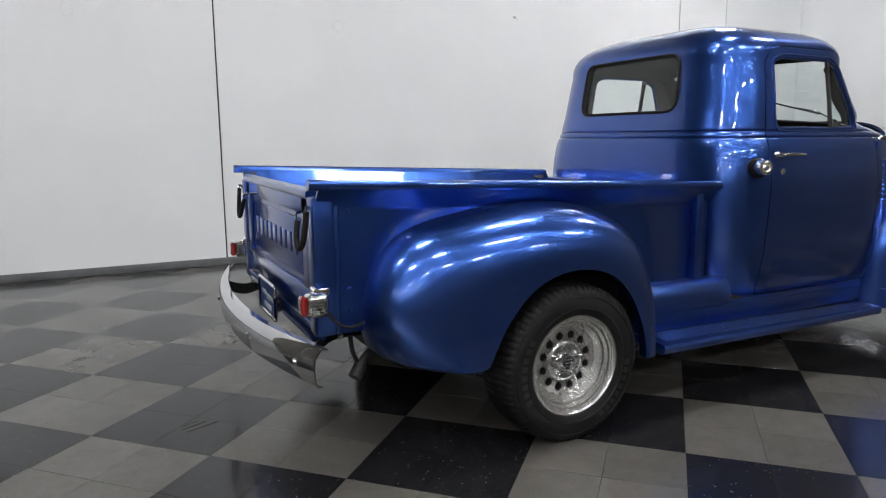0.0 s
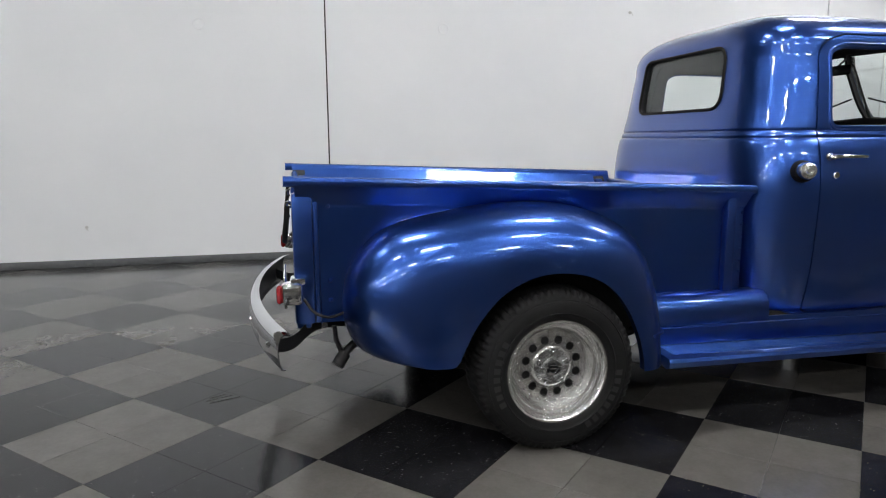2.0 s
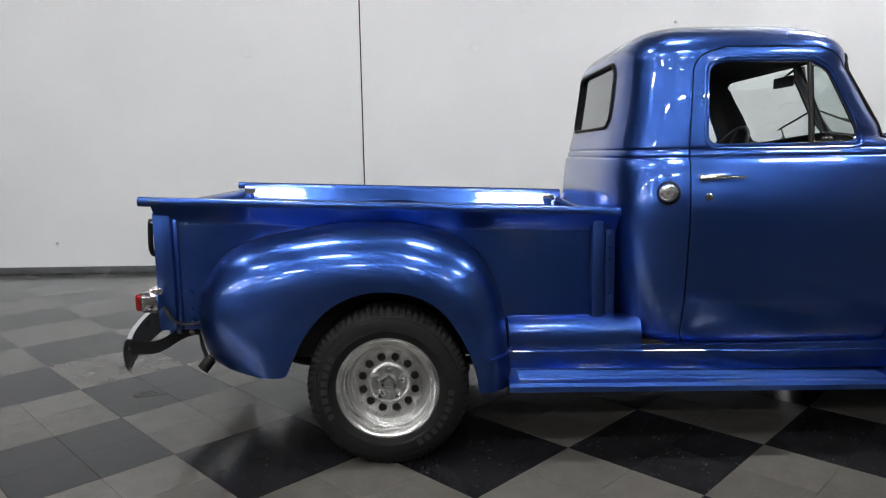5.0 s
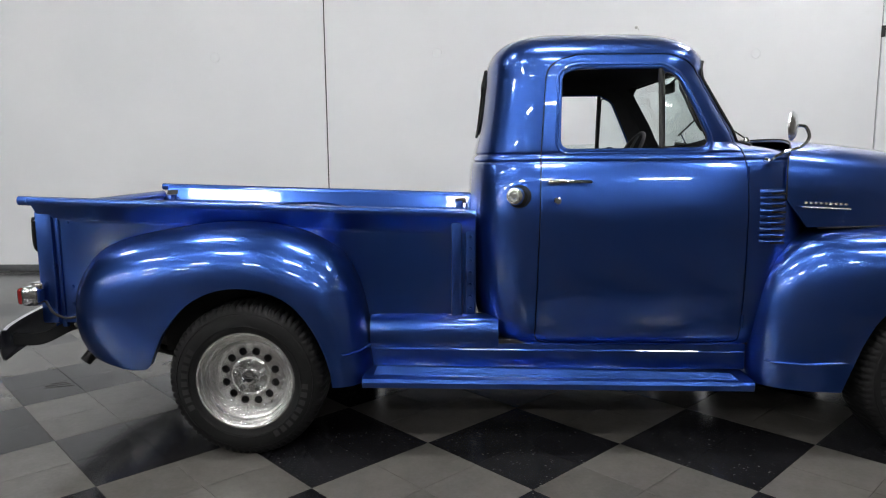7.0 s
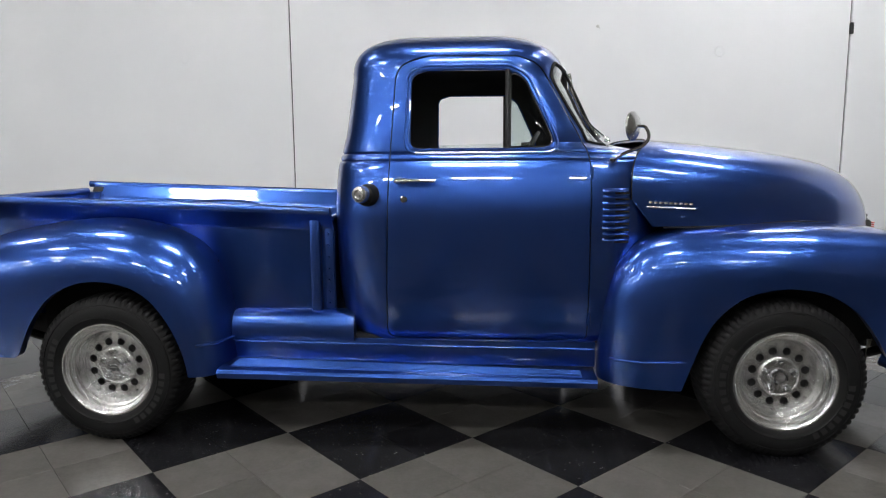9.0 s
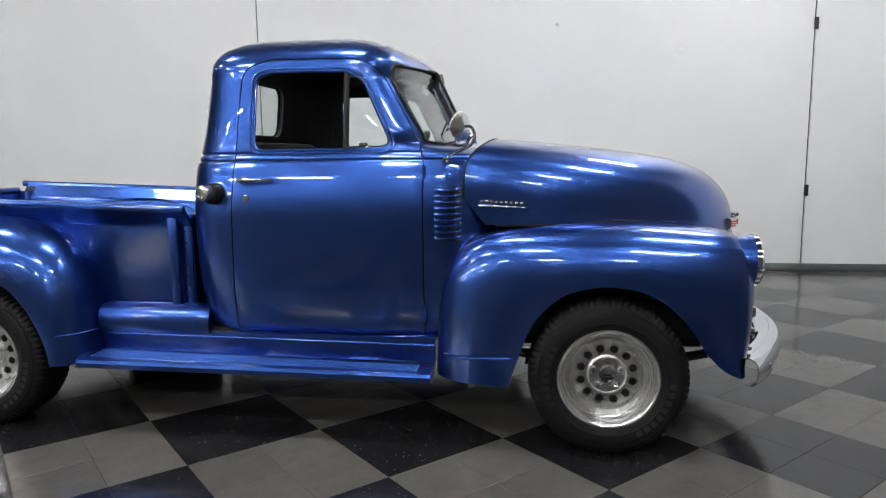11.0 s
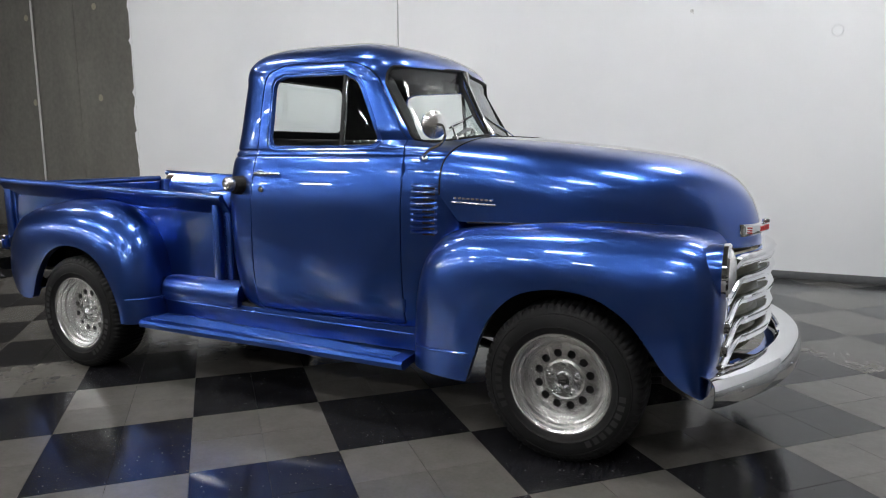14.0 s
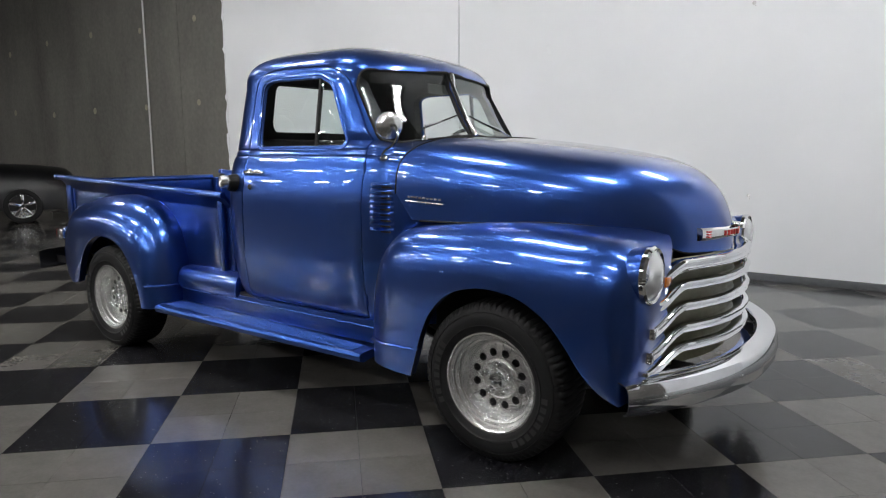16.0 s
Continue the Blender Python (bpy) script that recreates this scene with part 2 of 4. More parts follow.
def rounded(points, radii, seg=8):
    """A closed outline with rounded corners."""
    p = [Vector(q) for q in points]
    out = []
    for i, q in enumerate(p):
        r = radii[i] if isinstance(radii, (list, tuple)) else radii
        a, b = p[i - 1] - q, p[(i + 1) % len(p)] - q
        half = a.angle(b) / 2
        d = min(r / math.tan(half), 0.49 * a.length, 0.49 * b.length)
        s, e = q + a.normalized() * d, q + b.normalized() * d
        for k in range(seg + 1):
            t = k / seg
            out.append(tuple((1 - t) ** 2 * s + 2 * t * (1 - t) * q + t * t * e))
    return out


def carved(name, sheet, mats, steps, thick=0.0, inner=0, second=None, angle=35.0):
    """A mesh after a shell thickness and booleans with prisms: steps of (operation, sheet)."""
    ob = new(name, mesh_of(name, *sheet, mats, smooth=False))
    if second is not None:
        ob.data.polygons.foreach_set("material_index", [0 if i < second else 1 for i in range(len(sheet[1]))])
    if thick:
        s = ob.modifiers.new("shell", "SOLIDIFY")
        s.thickness, s.offset, s.material_offset, s.use_even_offset = thick, -1, inner, False
    tools = []
    for op, cutter, *slot in steps:
        c = new("tool", mesh_of("tool", *cutter, mats, smooth=False))
        if slot:
            c.data.polygons.foreach_set("material_index", slot * len(cutter[1]))
        tools.append(c)
        b = ob.modifiers.new("cut", "BOOLEAN")
        b.operation, b.object, b.solver = op, c, "EXACT"
    dg = bpy.context.evaluated_depsgraph_get()
    dg.update()
    me = bpy.data.meshes.new_from_object(ob.evaluated_get(dg))
    for o in [ob, *tools]:
        bpy.data.objects.remove(o)
    me.polygons.foreach_set("use_smooth", [True] * len(me.polygons))
    me.set_sharp_from_angle(angle=radians(angle))
    me.name = name
    return me


# ---- the hall ----
HALL = dict(x0=-31.0, x1=7.9, y0=-15.5, y1=WALL_Y, top=6.6)
hall_floor = thing("floor", pose(0, 0, 0), "black and grey checkered vinyl tile floor, glossy", "floor", kind="structure")
part("slab", box(HALL["x0"], HALL["x1"], HALL["y0"], HALL["y1"] + 0.3, -0.2, -0.003), SLAB, hall_floor)


def wall(name, b, mat, label):
    ob = new(name, mesh_of(name, *b, mat, smooth=False))
    return tagged(ob, label, "wall", kind="structure")


SEAMS = (-0.622, 5.43)
EDGE = -5.31
xs = [EDGE, SEAMS[0], SEAMS[1], HALL["x1"]]
white_wall = thing("wall_north", pose(0, 0, 0), "white painted tilt-up concrete wall with dark vertical joints", "wall", kind="structure")
for a, b in zip(xs[:-1], xs[1:]):
    part("panel", box(a + 0.008, b - 0.008, WALL_Y, WALL_Y + 0.25, -0.1, HALL["top"]), WALL_PAINT, white_wall)
part("joint_filler", box(EDGE, HALL["x1"], WALL_Y + 0.02, WALL_Y + 0.26, -0.1, HALL["top"]), BLACK, white_wall)
bare = thing("wall_bare", pose(0, 0, 0), "unpainted grey concrete wall with vertical joints", "wall", kind="structure")
bx = [HALL["x0"], -11.9, -7.58, -6.6, EDGE]
for a, b in zip(bx[:-1], bx[1:]):
    part("panel", box(a + 0.006, b - 0.006, WALL_Y, WALL_Y + 0.25, -0.1, HALL["top"]), CONCRETE, bare)
part("joint_filler", box(HALL["x0"], EDGE, WALL_Y + 0.02, WALL_Y + 0.26, -0.1, HALL["top"]), BLACK, bare)
wall("wall_east", box(HALL["x1"], HALL["x1"] + 0.25, 0.8, HALL["y1"] + 0.25, -0.1, HALL["top"]), WALL_PAINT, "white painted side wall of the hall")
# out of view; made dark so the front fender reflects less light
wall("wall_east_dark", box(HALL["x1"], HALL["x1"] + 0.25, HALL["y0"], 0.8, -0.1, HALL["top"]), CONCRETE, "unseen dark grey side wall, added to darken reflections in the truck")
wall("wall_south", box(HALL["x0"], HALL["x1"], HALL["y0"] - 0.25, HALL["y0"], -0.1, HALL["top"]), CONCRETE, "plain grey wall of the hall")
wall("wall_west", box(HALL["x0"] - 0.25, HALL["x0"], HALL["y0"], HALL["y1"] + 0.25, -0.1, HALL["top"]), CONCRETE, "plain grey wall of the hall")
roof_deck = tagged(new("ceiling", mesh_of("ceiling", *box(HALL["x0"], HALL["x1"], HALL["y0"], HALL["y1"] + 0.25, HALL["top"], HALL["top"] + 0.2), CONCRETE, smooth=False)), "grey hall ceiling", "ceiling", kind="structure")
base = new("baseboard", mesh_of("baseboard", *box(EDGE, HALL["x1"], WALL_Y - 0.012, WALL_Y - 0.001, -0.002, 0.072, 0.003), BASEBOARD))
tagged(base, "grey rubber baseboard along the white wall", "baseboard", kind="structure")

# ceiling lamps
def ceiling_lamp(x, y, turn=0):
    e = thing("ceiling_light", pose(x, y, 5.3, 0, 0, turn), "fluorescent high-bay ceiling light with four tubes", "ceiling light", "ceiling lights")
    part("housing", box(-0.63, 0.63, -0.22, 0.22, 0.03, 0.09, 0.01), LAMP_BODY, e)
    for k in range(4):
        part("tube", tube([(-0.59, -0.15 + k * 0.1, 0), (0.59, -0.15 + k * 0.1, 0)], 0.02, 6), LAMP, e)
    for sx in (-0.5, 0.5):
        part("hanger", tube([(sx, 0, 0.08), (sx, 0, HALL["top"] - 5.3)], 0.006, 6), LAMP_BODY, e)
    return e


# rows of lamps along the hall
for i in range(-8, 2):
    for ly in (0.05, -3.8, -9.0, -13.4):
        lx = 1.45 + 3.4 * i
        if lx > -6 and ly > -10 or lx < -6 and ly < -5:
            ceiling_lamp(lx, ly)
ceiling_lamp(4.85, 3.4)


# ---- the truck ----
truck = thing("pickup_truck", pose(0, YC, 0), "metallic blue vintage pickup truck with chrome trim on a checkered floor", "truck")


def side_pair(name, sheet, mat, parent=None, label=""):
    """The same part on both sides of the truck."""
    return [part(name, s, mat, parent or truck, label) for s in (sheet, mirror(sheet))]


# the cab: rings from the sill to the roof
XM = 1.55
Z_SHOULDER, ROOF_RISE, ROOF_N = 1.63, 0.232, 2.8


def cab_params(z, grooves=True):
    z = np.atleast_1d(np.asarray(z, float))
    W = curve_at([0.445, 0.48, 0.56, 0.75, 1.0, 1.20, 1.27, 1.34, 1.5, 1.64], [0.735, 0.762, 0.782, 0.803, 0.807, 0.778, 0.753, 0.744, 0.722, 0.697], z)
    xr = curve_at([0.445, 0.50, 0.7, 1.0, 1.22, 1.30, 1.41, 1.64], [1.03, 0.985, 0.955, 0.945, 0.955, 0.975, 1.00, 1.03], z)
    xf = curve_at([0.445, 1.20, 1.275, 1.305, 1.335, 1.64], [2.5, 2.5, 2.48, 2.42, 2.285, 2.09], z)
    nf = curve_at([0.445, 1.2, 1.31, 1.40, 1.64], [5.0, 5.0, 5.0, 7.5, 6.5], z)
    vee = curve_at([0.445, 1.26, 1.33, 1.64], [0.0, 0.0, 0.155, 0.155], z)
    if grooves:
        for zz, depth in ((1.258, 0.006), (1.290, 0.006)):
            g = depth * np.exp(-((z - zz) / 0.005) ** 2)
            W, xr = W - g, xr + g
        W = W - 0.004 / (1 + np.exp(-(z - 1.275) / 0.004))
    return W, xr, xf, nf, vee


def roof_fall(x):
    return 1 - 0.08 * np.clip((np.asarray(x, float) - 1.5) / 0.63, 0, 1) ** 2


def cab_sheet(inset, grooves=True, nt=176):
    z = np.r_[np.linspace(0.445, 0.52, 6), np.linspace(0.54, 1.22, 20), np.linspace(1.235, 1.32, 24), np.linspace(1.335, Z_SHOULDER, 18)]
    W, xr, xf, nf, vee = cab_params(z, grooves)
    W, xr, xf = W - inset, xr + inset, xf - inset
    th = np.linspace(0, 2 * np.pi, nt + 1)[:-1]
    c, s = np.cos(th), np.sin(th)
    rows = []
    for k in range(len(z)):
        n = np.where(c > 0, nf[k], 5.2)
        x = XM + np.where(c > 0, xf[k] - XM, XM - xr[k]) * np.sign(c) * np.abs(c) ** (2 / n)
        y = W[k] * np.sign(s) * np.abs(s) ** (2 / n)
        q = np.clip((x - XM) / (xf[k] - XM), 0, 1)
        x = x - vee[k] * q * q * (3 - 2 * q) * (np.sqrt(y * y + 0.0016) - 0.04)
        rows.append(np.stack([x, y, np.full_like(x, z[k])], 1))
    mid = np.array([1.50, 0, 0])
    base_ring = rows[-1].copy()
    for ph in np.linspace(0, np.pi / 2, 26)[1:]:
        f = max(max(np.cos(ph), 0.0) ** (2 / ROOF_N), 0.02)
        r = mid + (base_ring - mid) * [1, 1, 0] * f
        r[:, 2] = Z_SHOULDER + (ROOF_RISE - inset) * np.sin(ph) ** (2 / ROOF_N) * roof_fall(r[:, 0])
        rows.append(r)
    return rows


def cab_shell(out=0.0, thick=0.03, grooves=True):
    """A closed double skin; the number of outer faces comes second."""
    A, B = cab_sheet(out, grooves), cab_sheet(out + thick, False)
    n = len(A[0])
    v1, f1 = grid(A, closed_v=True, flip=True)
    f1 = f1 + [tuple(range(len(v1) - n, len(v1)))]
    v2, f2 = grid(B, closed_v=True)
    f2 = f2 + [tuple(reversed(range(len(v2) - n, len(v2))))]
    k = len(v1)
    rim = [(i, (i + 1) % n, (i + 1) % n + k, i + k)[::-1] for i in range(n)]
    v, f = join((v1, f1), (v2, f2))
    return (v, f + rim), len(f1)


rows = cab_sheet(0.0)
cv, cf = grid(rows, closed_v=True, flip=True)
CAB_TREE = BVHTree.FromPolygons([tuple(p) for p in cv], cf)


def cab_side(x, z):
    """Half the cab's width at a place on its side."""
    hit = CAB_TREE.ray_cast(Vector((x, -3, z)), Vector((0, 1, 0)))[0]
    return -hit.y if hit else 0.7


def cab_end(y, z, front=True):
    """The cab's front or rear surface at a distance from the centre line."""
    hit = CAB_TREE.ray_cast(Vector((4.5 if front else -1, y, z)), Vector((-1 if front else 1, 0, 0)))[0]
    return hit.x if hit else (2.1 if front else 1.05)


DOOR = rounded([(1.235, 0.462), (2.125, 0.462), (2.128, 1.28), (1.91, 1.672), (1.81, 1.708), (1.42, 1.712), (1.285, 1.672), (1.258, 1.28)], [0.05, 0.03, 0.30, 0.16, 0.1, 0.12, 0.14, 0.3], 8)
DOOR_GAP = rounded([(1.230, 0.457), (2.130, 0.457), (2.133, 1.282), (1.915, 1.676), (1.813, 1.713), (1.417, 1.717), (1.280, 1.677), (1.253, 1.28)], [0.05, 0.03, 0.30, 0.16, 0.1, 0.12, 0.14, 0.3], 8)
DOOR_WINDOW = rounded([(1.335, 1.305), (1.995, 1.305), (1.85, 1.618), (1.77, 1.655), (1.42, 1.657), (1.345, 1.635)], [0.05, 0.05, 0.10, 0.08, 0.06, 0.06], 6)
REAR_WINDOW = rounded([(-0.395, 1.395), (0.395, 1.395), (0.375, 1.69), (-0.375, 1.69)], 0.075, 6)
SCREEN = rounded([(0.009, 1.366), (0.650, 1.318), (0.628, 1.60), (0.595, 1.688), (0.009, 1.714)], [0.012, 0.06, 0.10, 0.06, 0.012], 6)
SIDES = ((-1.0, -0.45), (0.45, 1.0))
(shell, outer_n) = cab_shell()
prism_rear = outline_prism(REAR_WINDOW, "x", 0.8, 1.3)
screens = [outline_prism([(s * y, z) for y, z in SCREEN], "x", 1.86, 2.7) for s in (-1, 1)]
gaps = [outline_prism(DOOR_GAP, "y", *s) for s in SIDES]
cab = part("cab", carved("cab", shell, [PAINT, TRIM], [("DIFFERENCE", prism_rear, 1), *[("DIFFERENCE", c, 1) for c in screens], *[("DIFFERENCE", c) for c in gaps]], second=outer_n), None, truck, "rounded metallic blue cab with a belt line")
(pane_shell, pane_n) = cab_shell(0.014, 0.004, False)


def pane(name, cutter, parent, label=""):
    ob = part(name, carved(name, pane_shell, [GLASS], [("INTERSECT", cutter)]), None, parent, label)
    ob.visible_shadow = False
    return ob


def side_line(points, lift=0.0):
    """Points (x, z) laid on the cab's right side."""
    return [(x, -(cab_side(x, z) + lift), z) for x, z in points]


def ring_on(points, radius, n=8):
    return tube(points, radius, n, closed=True)


rear_pane = pane("rear_window", outline_prism(REAR_WINDOW, "x", 0.8, 1.3), truck, "rear window glass in a black rubber seal")
part("seal", ring_on([(cab_end(y, z, False) - 0.002, y, z) for y, z in REAR_WINDOW], 0.008), RUBBER, rear_pane)
for s in (-1, 1):
    out = [(s * y, z) for y, z in SCREEN]
    w = pane("windscreen", outline_prism(out, "x", 1.86, 2.7), truck, "flat half of the split windscreen")
    part("seal", ring_on([(cab_end(y, z) + 0.001, y, z) for y, z in out], 0.008), RUBBER, w)
part("windscreen_divider", tube([(cab_end(0, z) + 0.016, 0, z) for z in np.linspace(1.365, 1.705, 14)], 0.014, 10), ALUMINIUM, truck, "chrome centre strip")

VENT = rounded([(1.782, 1.315), (1.985, 1.315), (1.847, 1.612), (1.785, 1.642)], [0.01, 0.04, 0.08, 0.02], 6)
for s in (-1, 1):
    k = 0 if s < 0 else 1
    m = (lambda sh: sh) if s < 0 else mirror
    door = part("door", carved("door", shell, [PAINT, TRIM], [("INTERSECT", outline_prism(DOOR, "y", *SIDES[k])), ("DIFFERENCE", outline_prism(DOOR_WINDOW, "y", *SIDES[k]))], second=outer_n), None, truck, "blue door with an open side window")
    grown = [(1.62 + (x - 1.62) * 1.045, 1.48 + (z - 1.48) * 1.08) for x, z in DOOR_WINDOW]
    part("window_moulding", m(ring_on(side_line(grown, -0.001), 0.007)), PAINT, door)
    part("window_channel", m(ring_on([(x, -(cab_side(x, z) - 0.016), z) for x, z in DOOR_WINDOW], 0.007)), PAINT, door)
    vent = pane("vent_window", outline_prism(VENT, "y", *SIDES[k]), door, "small triangular vent pane")
    part("vent_frame", m(ring_on(side_line(VENT, -0.014), 0.005)), CHROME, door, "bright vent window frame")
    bar = side_line([(1.772, 1.31), (1.772, 1.45), (1.772, 1.65)], -0.014)
    part("vent_post", m(tube(bar, 0.011, 8)), BLACK, door)
    part("vent_latch", m(box(1.83, 1.87, -cab_side(1.85, 1.32) + 0.02, -cab_side(1.85, 1.32) + 0.04, 1.315, 1.335, 0.005)), CHROME, door)
    yh = -cab_side(1.38, 1.17)
    h = join(tube(spline([(1.285, yh - 0.018, 1.172), (1.33, yh - 0.034, 1.174), (1.40, yh - 0.04, 1.174), (1.462, yh - 0.036, 1.172)], 12), np.linspace(0.011, 0.007, 12), 10), moved(lathe([(0, 0.0), (0, 0.02), (-0.012, 0.018), (-0.02, 0.01), (-0.03, 0.009)], 20), pose(1.30, yh + 0.003, 1.172)), box(1.285, 1.33, yh - 0.006, yh + 0.004, 1.158, 1.186, 0.004))
    part("handle", m(h), CHROME, door, "chrome door handle")
    part("lock", m(moved(lathe([(-0.014, 0.0), (-0.014, 0.012), (-0.01, 0.016), (0.004, 0.017)], 20), pose(1.322, -cab_side(1.322, 1.09), 1.092))), CHROME, door, "chrome key lock")
    for hz in (0.56, 1.20):
        part("hinge", m(tube([(2.133, -cab_side(2.133, hz) - 0.001, hz - 0.03), (2.133, -cab_side(2.133, hz) - 0.001, hz + 0.03)], 0.008, 8)), PAINT, door)
    jamb_out = [(1.69 + (x - 1.69) * 1.05, 1.085 + (z - 1.085) * 1.04) for x, z in DOOR]
    jamb_in = [(1.69 + (x - 1.69) * 0.95, 1.085 + (z - 1.085) * 0.962) for x, z in DOOR]
    part("door_jamb", carved("door_jamb", cab_shell(0.034, 0.006, False)[0], [TRIM], [("INTERSECT", outline_prism(jamb_out, "y", *SIDES[k])), ("DIFFERENCE", outline_prism(jamb_in, "y", *SIDES[k]))]), None, cab, "dark door seal")
# the left door glass is wound nearly down
low_glass = outline_prism(rounded([(1.345, 1.29), (1.77, 1.29), (1.77, 1.355), (1.345, 1.345)], 0.01, 3), "y", *SIDES[1])
pane("door_glass", low_glass, truck, "side glass wound nearly down")

# cowl louvres
for s in (1, -1):
    for k in range(9):
        z = 0.915 + k * 0.0262
        pts = []
        for x in np.linspace(2.18, 2.30, 9):
            w = cab_side(x, z)
            e = 1 - abs((x - 2.24) / 0.062) ** 6
            pts.append([(x, -w + 0.004, z + 0.011), (x, -w - 0.012 * e, z + 0.007), (x, -w - 0.021 * e, z - 0.001), (x, -w - 0.020 * e, z - 0.005), (x, -w + 0.004, z - 0.006)])
        sh = grid(pts, flip=True)
        lv = part("louvre", sh if s > 0 else mirror(sh), PAINT, cab)
        w = cab_side(2.24, z - 0.010)
        slot = box(2.185, 2.295, -w - 0.0015, -w + 0.002, z - 0.0145, z - 0.0065)
        part("slot", slot if s > 0 else mirror(slot), BLACK, lv, "dark louvre slot")

# fuel filler
yc = -cab_side(1.147, 1.12)
filler = part("filler_grommet", moved(lathe([(0.03, 0.050), (-0.028, 0.048), (-0.046, 0.043), (-0.052, 0.030)], 32), pose(1.165, yc + 0.0, 1.110, 0, 0, -18)), RUBBER, truck, "black rubber filler grommet")
part("filler_cap", moved(lathe([(-0.005, 0.036), (-0.038, 0.038), (-0.05, 0.034), (-0.053, 0.022), (-0.048, 0.016), (-0.056, 0.01), (-0.056, 0.0)], 32), pose(1.150, yc - 0.036, 1.116, 0, 0, -18)), ALUMINIUM, filler, "chrome fuel cap")


# the hood
def hood_curves(X):
    zt = curve_at([2.31, 2.45, 2.85, 3.25, 3.40, 3.50, 3.57, 3.61, 3.632], [1.352, 1.345, 1.311, 1.255, 1.210, 1.152, 1.075, 0.985, 0.875], X)
    zb = curve_at([2.31, 2.67, 3.0, 3.25, 3.42, 3.53, 3.632], [0.968, 0.972, 0.985, 0.968, 0.905, 0.850, 0.845], X)
    Wb = 0.742 * np.clip(1 - np.clip((X - 2.35) / 1.2821, 0, 1) ** 2.3, 0, 1) ** 0.58
    return zt, zb, Wb


def hood_sheet():
    nx, nph = 84, 57
    u = np.r_[np.linspace(0, 0.72, 34), 0.72 + 0.28 * np.sin(np.linspace(0, np.pi / 2, nx - 33))[1:]]
    X = 2.31 + u * (3.632 - 2.31)
    zt, zb, Wb = hood_curves(X)
    ph = np.linspace(0, np.pi, nph)
    c, s = np.cos(ph), np.sin(ph)
    rows = []
    for i in range(len(X)):
        n = 2.5 + 2.3 * (1 - u[i]) ** 1.5
        y = Wb[i] * np.sign(c) * np.abs(c) ** (2 / n)
        h = np.abs(s) ** (2 / n)
        z = zb[i] + (zt[i] - zb[i]) * h
        x = X[i] + (1 - u[i]) ** 3 * (0.115 * (1 - np.abs(c) ** (12 / n)) ** 1.5 + 0.09 * np.clip(1 - h / 0.3, 0, 1) ** 2.2)
        rows.append(np.stack([x, y, z], 1))
    return grid(rows, flip=True)


hood = part("hood", carved("hood", hood_sheet(), [PAINT], [], thick=0.010), None, truck, "long rounded blue hood")


hv = np.array(hood_sheet()[0]).reshape(84, 57, 3)
# thin black tubes draw the shade in the gaps round the hood
part("rear_gap_line", tube([(x - 0.004, y * 1.002, z + 0.001) for x, y, z in hv[0, 1:-1]], 0.0035, 6), RUBBER, hood, "black line standing in for the shaded gap behind the hood")
for c in (0, -1):
    part("edge_gap_line", tube([(x, y * 1.0, z - 0.004) for x, y, z in hv[2:70:2, c]], 0.005, 6), RUBBER, hood)


def hood_side(x, z):
    zt, zb, Wb = (float(q) for q in hood_curves(np.array(x)))
    h = min(max((z - zb) / (zt - zb), 0), 1)
    n = 2.5 + 2.3 * (1 - (x - 2.31) / 1.322) ** 1.5
    return Wb * (1 - h ** n) ** (1 / n)


for s in (1, -1):
    def on_hood(x, z, lift):
        return (x, -s * (hood_side(x, z) + lift), z)
    badge = part("side_badge", tube([on_hood(x, 1.055 - 0.05 * (x - 2.375), 0.006) for x in np.linspace(2.372, 2.580, 9)], 0.0045, 8), ALUMINIUM, hood, "chrome side badge")
    for k in range(9):
        x = 2.388 + k * 0.0215
        a, b = on_hood(x, 1.079 - 0.05 * (x - 2.375), 0.004), on_hood(x, 1.070 - 0.05 * (x - 2.375), 0.004)
        part("badge_bar", tube([a, b], 0.0082, 6), ALUMINIUM, badge)


# the fenders: each row runs from the body out and over to the wheel arch
def fender(top, arch, w_in, w_out, n_of, nu=84, nv=28, inner=0.12):
    A, B = spline(top, nu), spline(arch, nu)
    t = np.linspace(0, 1, nu)
    wi = curve_at(*zip(*w_in), t)
    wo = curve_at(*zip(*w_out), t)
    ph = np.linspace(0, np.pi / 2, nv)
    ns = curve_at(*zip(*n_of), t)
    rows = []
    for i in range(nu):
        a, b = np.abs(np.cos(ph)) ** (2 / ns[i]), np.sin(ph) ** (2 / ns[i])
        a[-1] = 0.0
        p = B[i] + (A[i] - B[i]) * a[:, None]
        y = wi[i] + (wo[i] - wi[i]) * b
        row = np.stack([p[:, 0], -y, p[:, 1]], 1)
        first = row[0] + np.array([0, inner(t[i]) if callable(inner) else inner, 0])
        d = (A[i] - B[i]) / np.linalg.norm(A[i] - B[i])
        lip1 = row[-1] + np.array([d[0] * 0.004, 0.012, d[1] * 0.004])
        lip2 = row[-1] + np.array([d[0] * 0.004, 0.045, d[1] * 0.004])
        rows.append(np.vstack([first, row, lip1, lip2]))
    return grid(rows, flip=True)


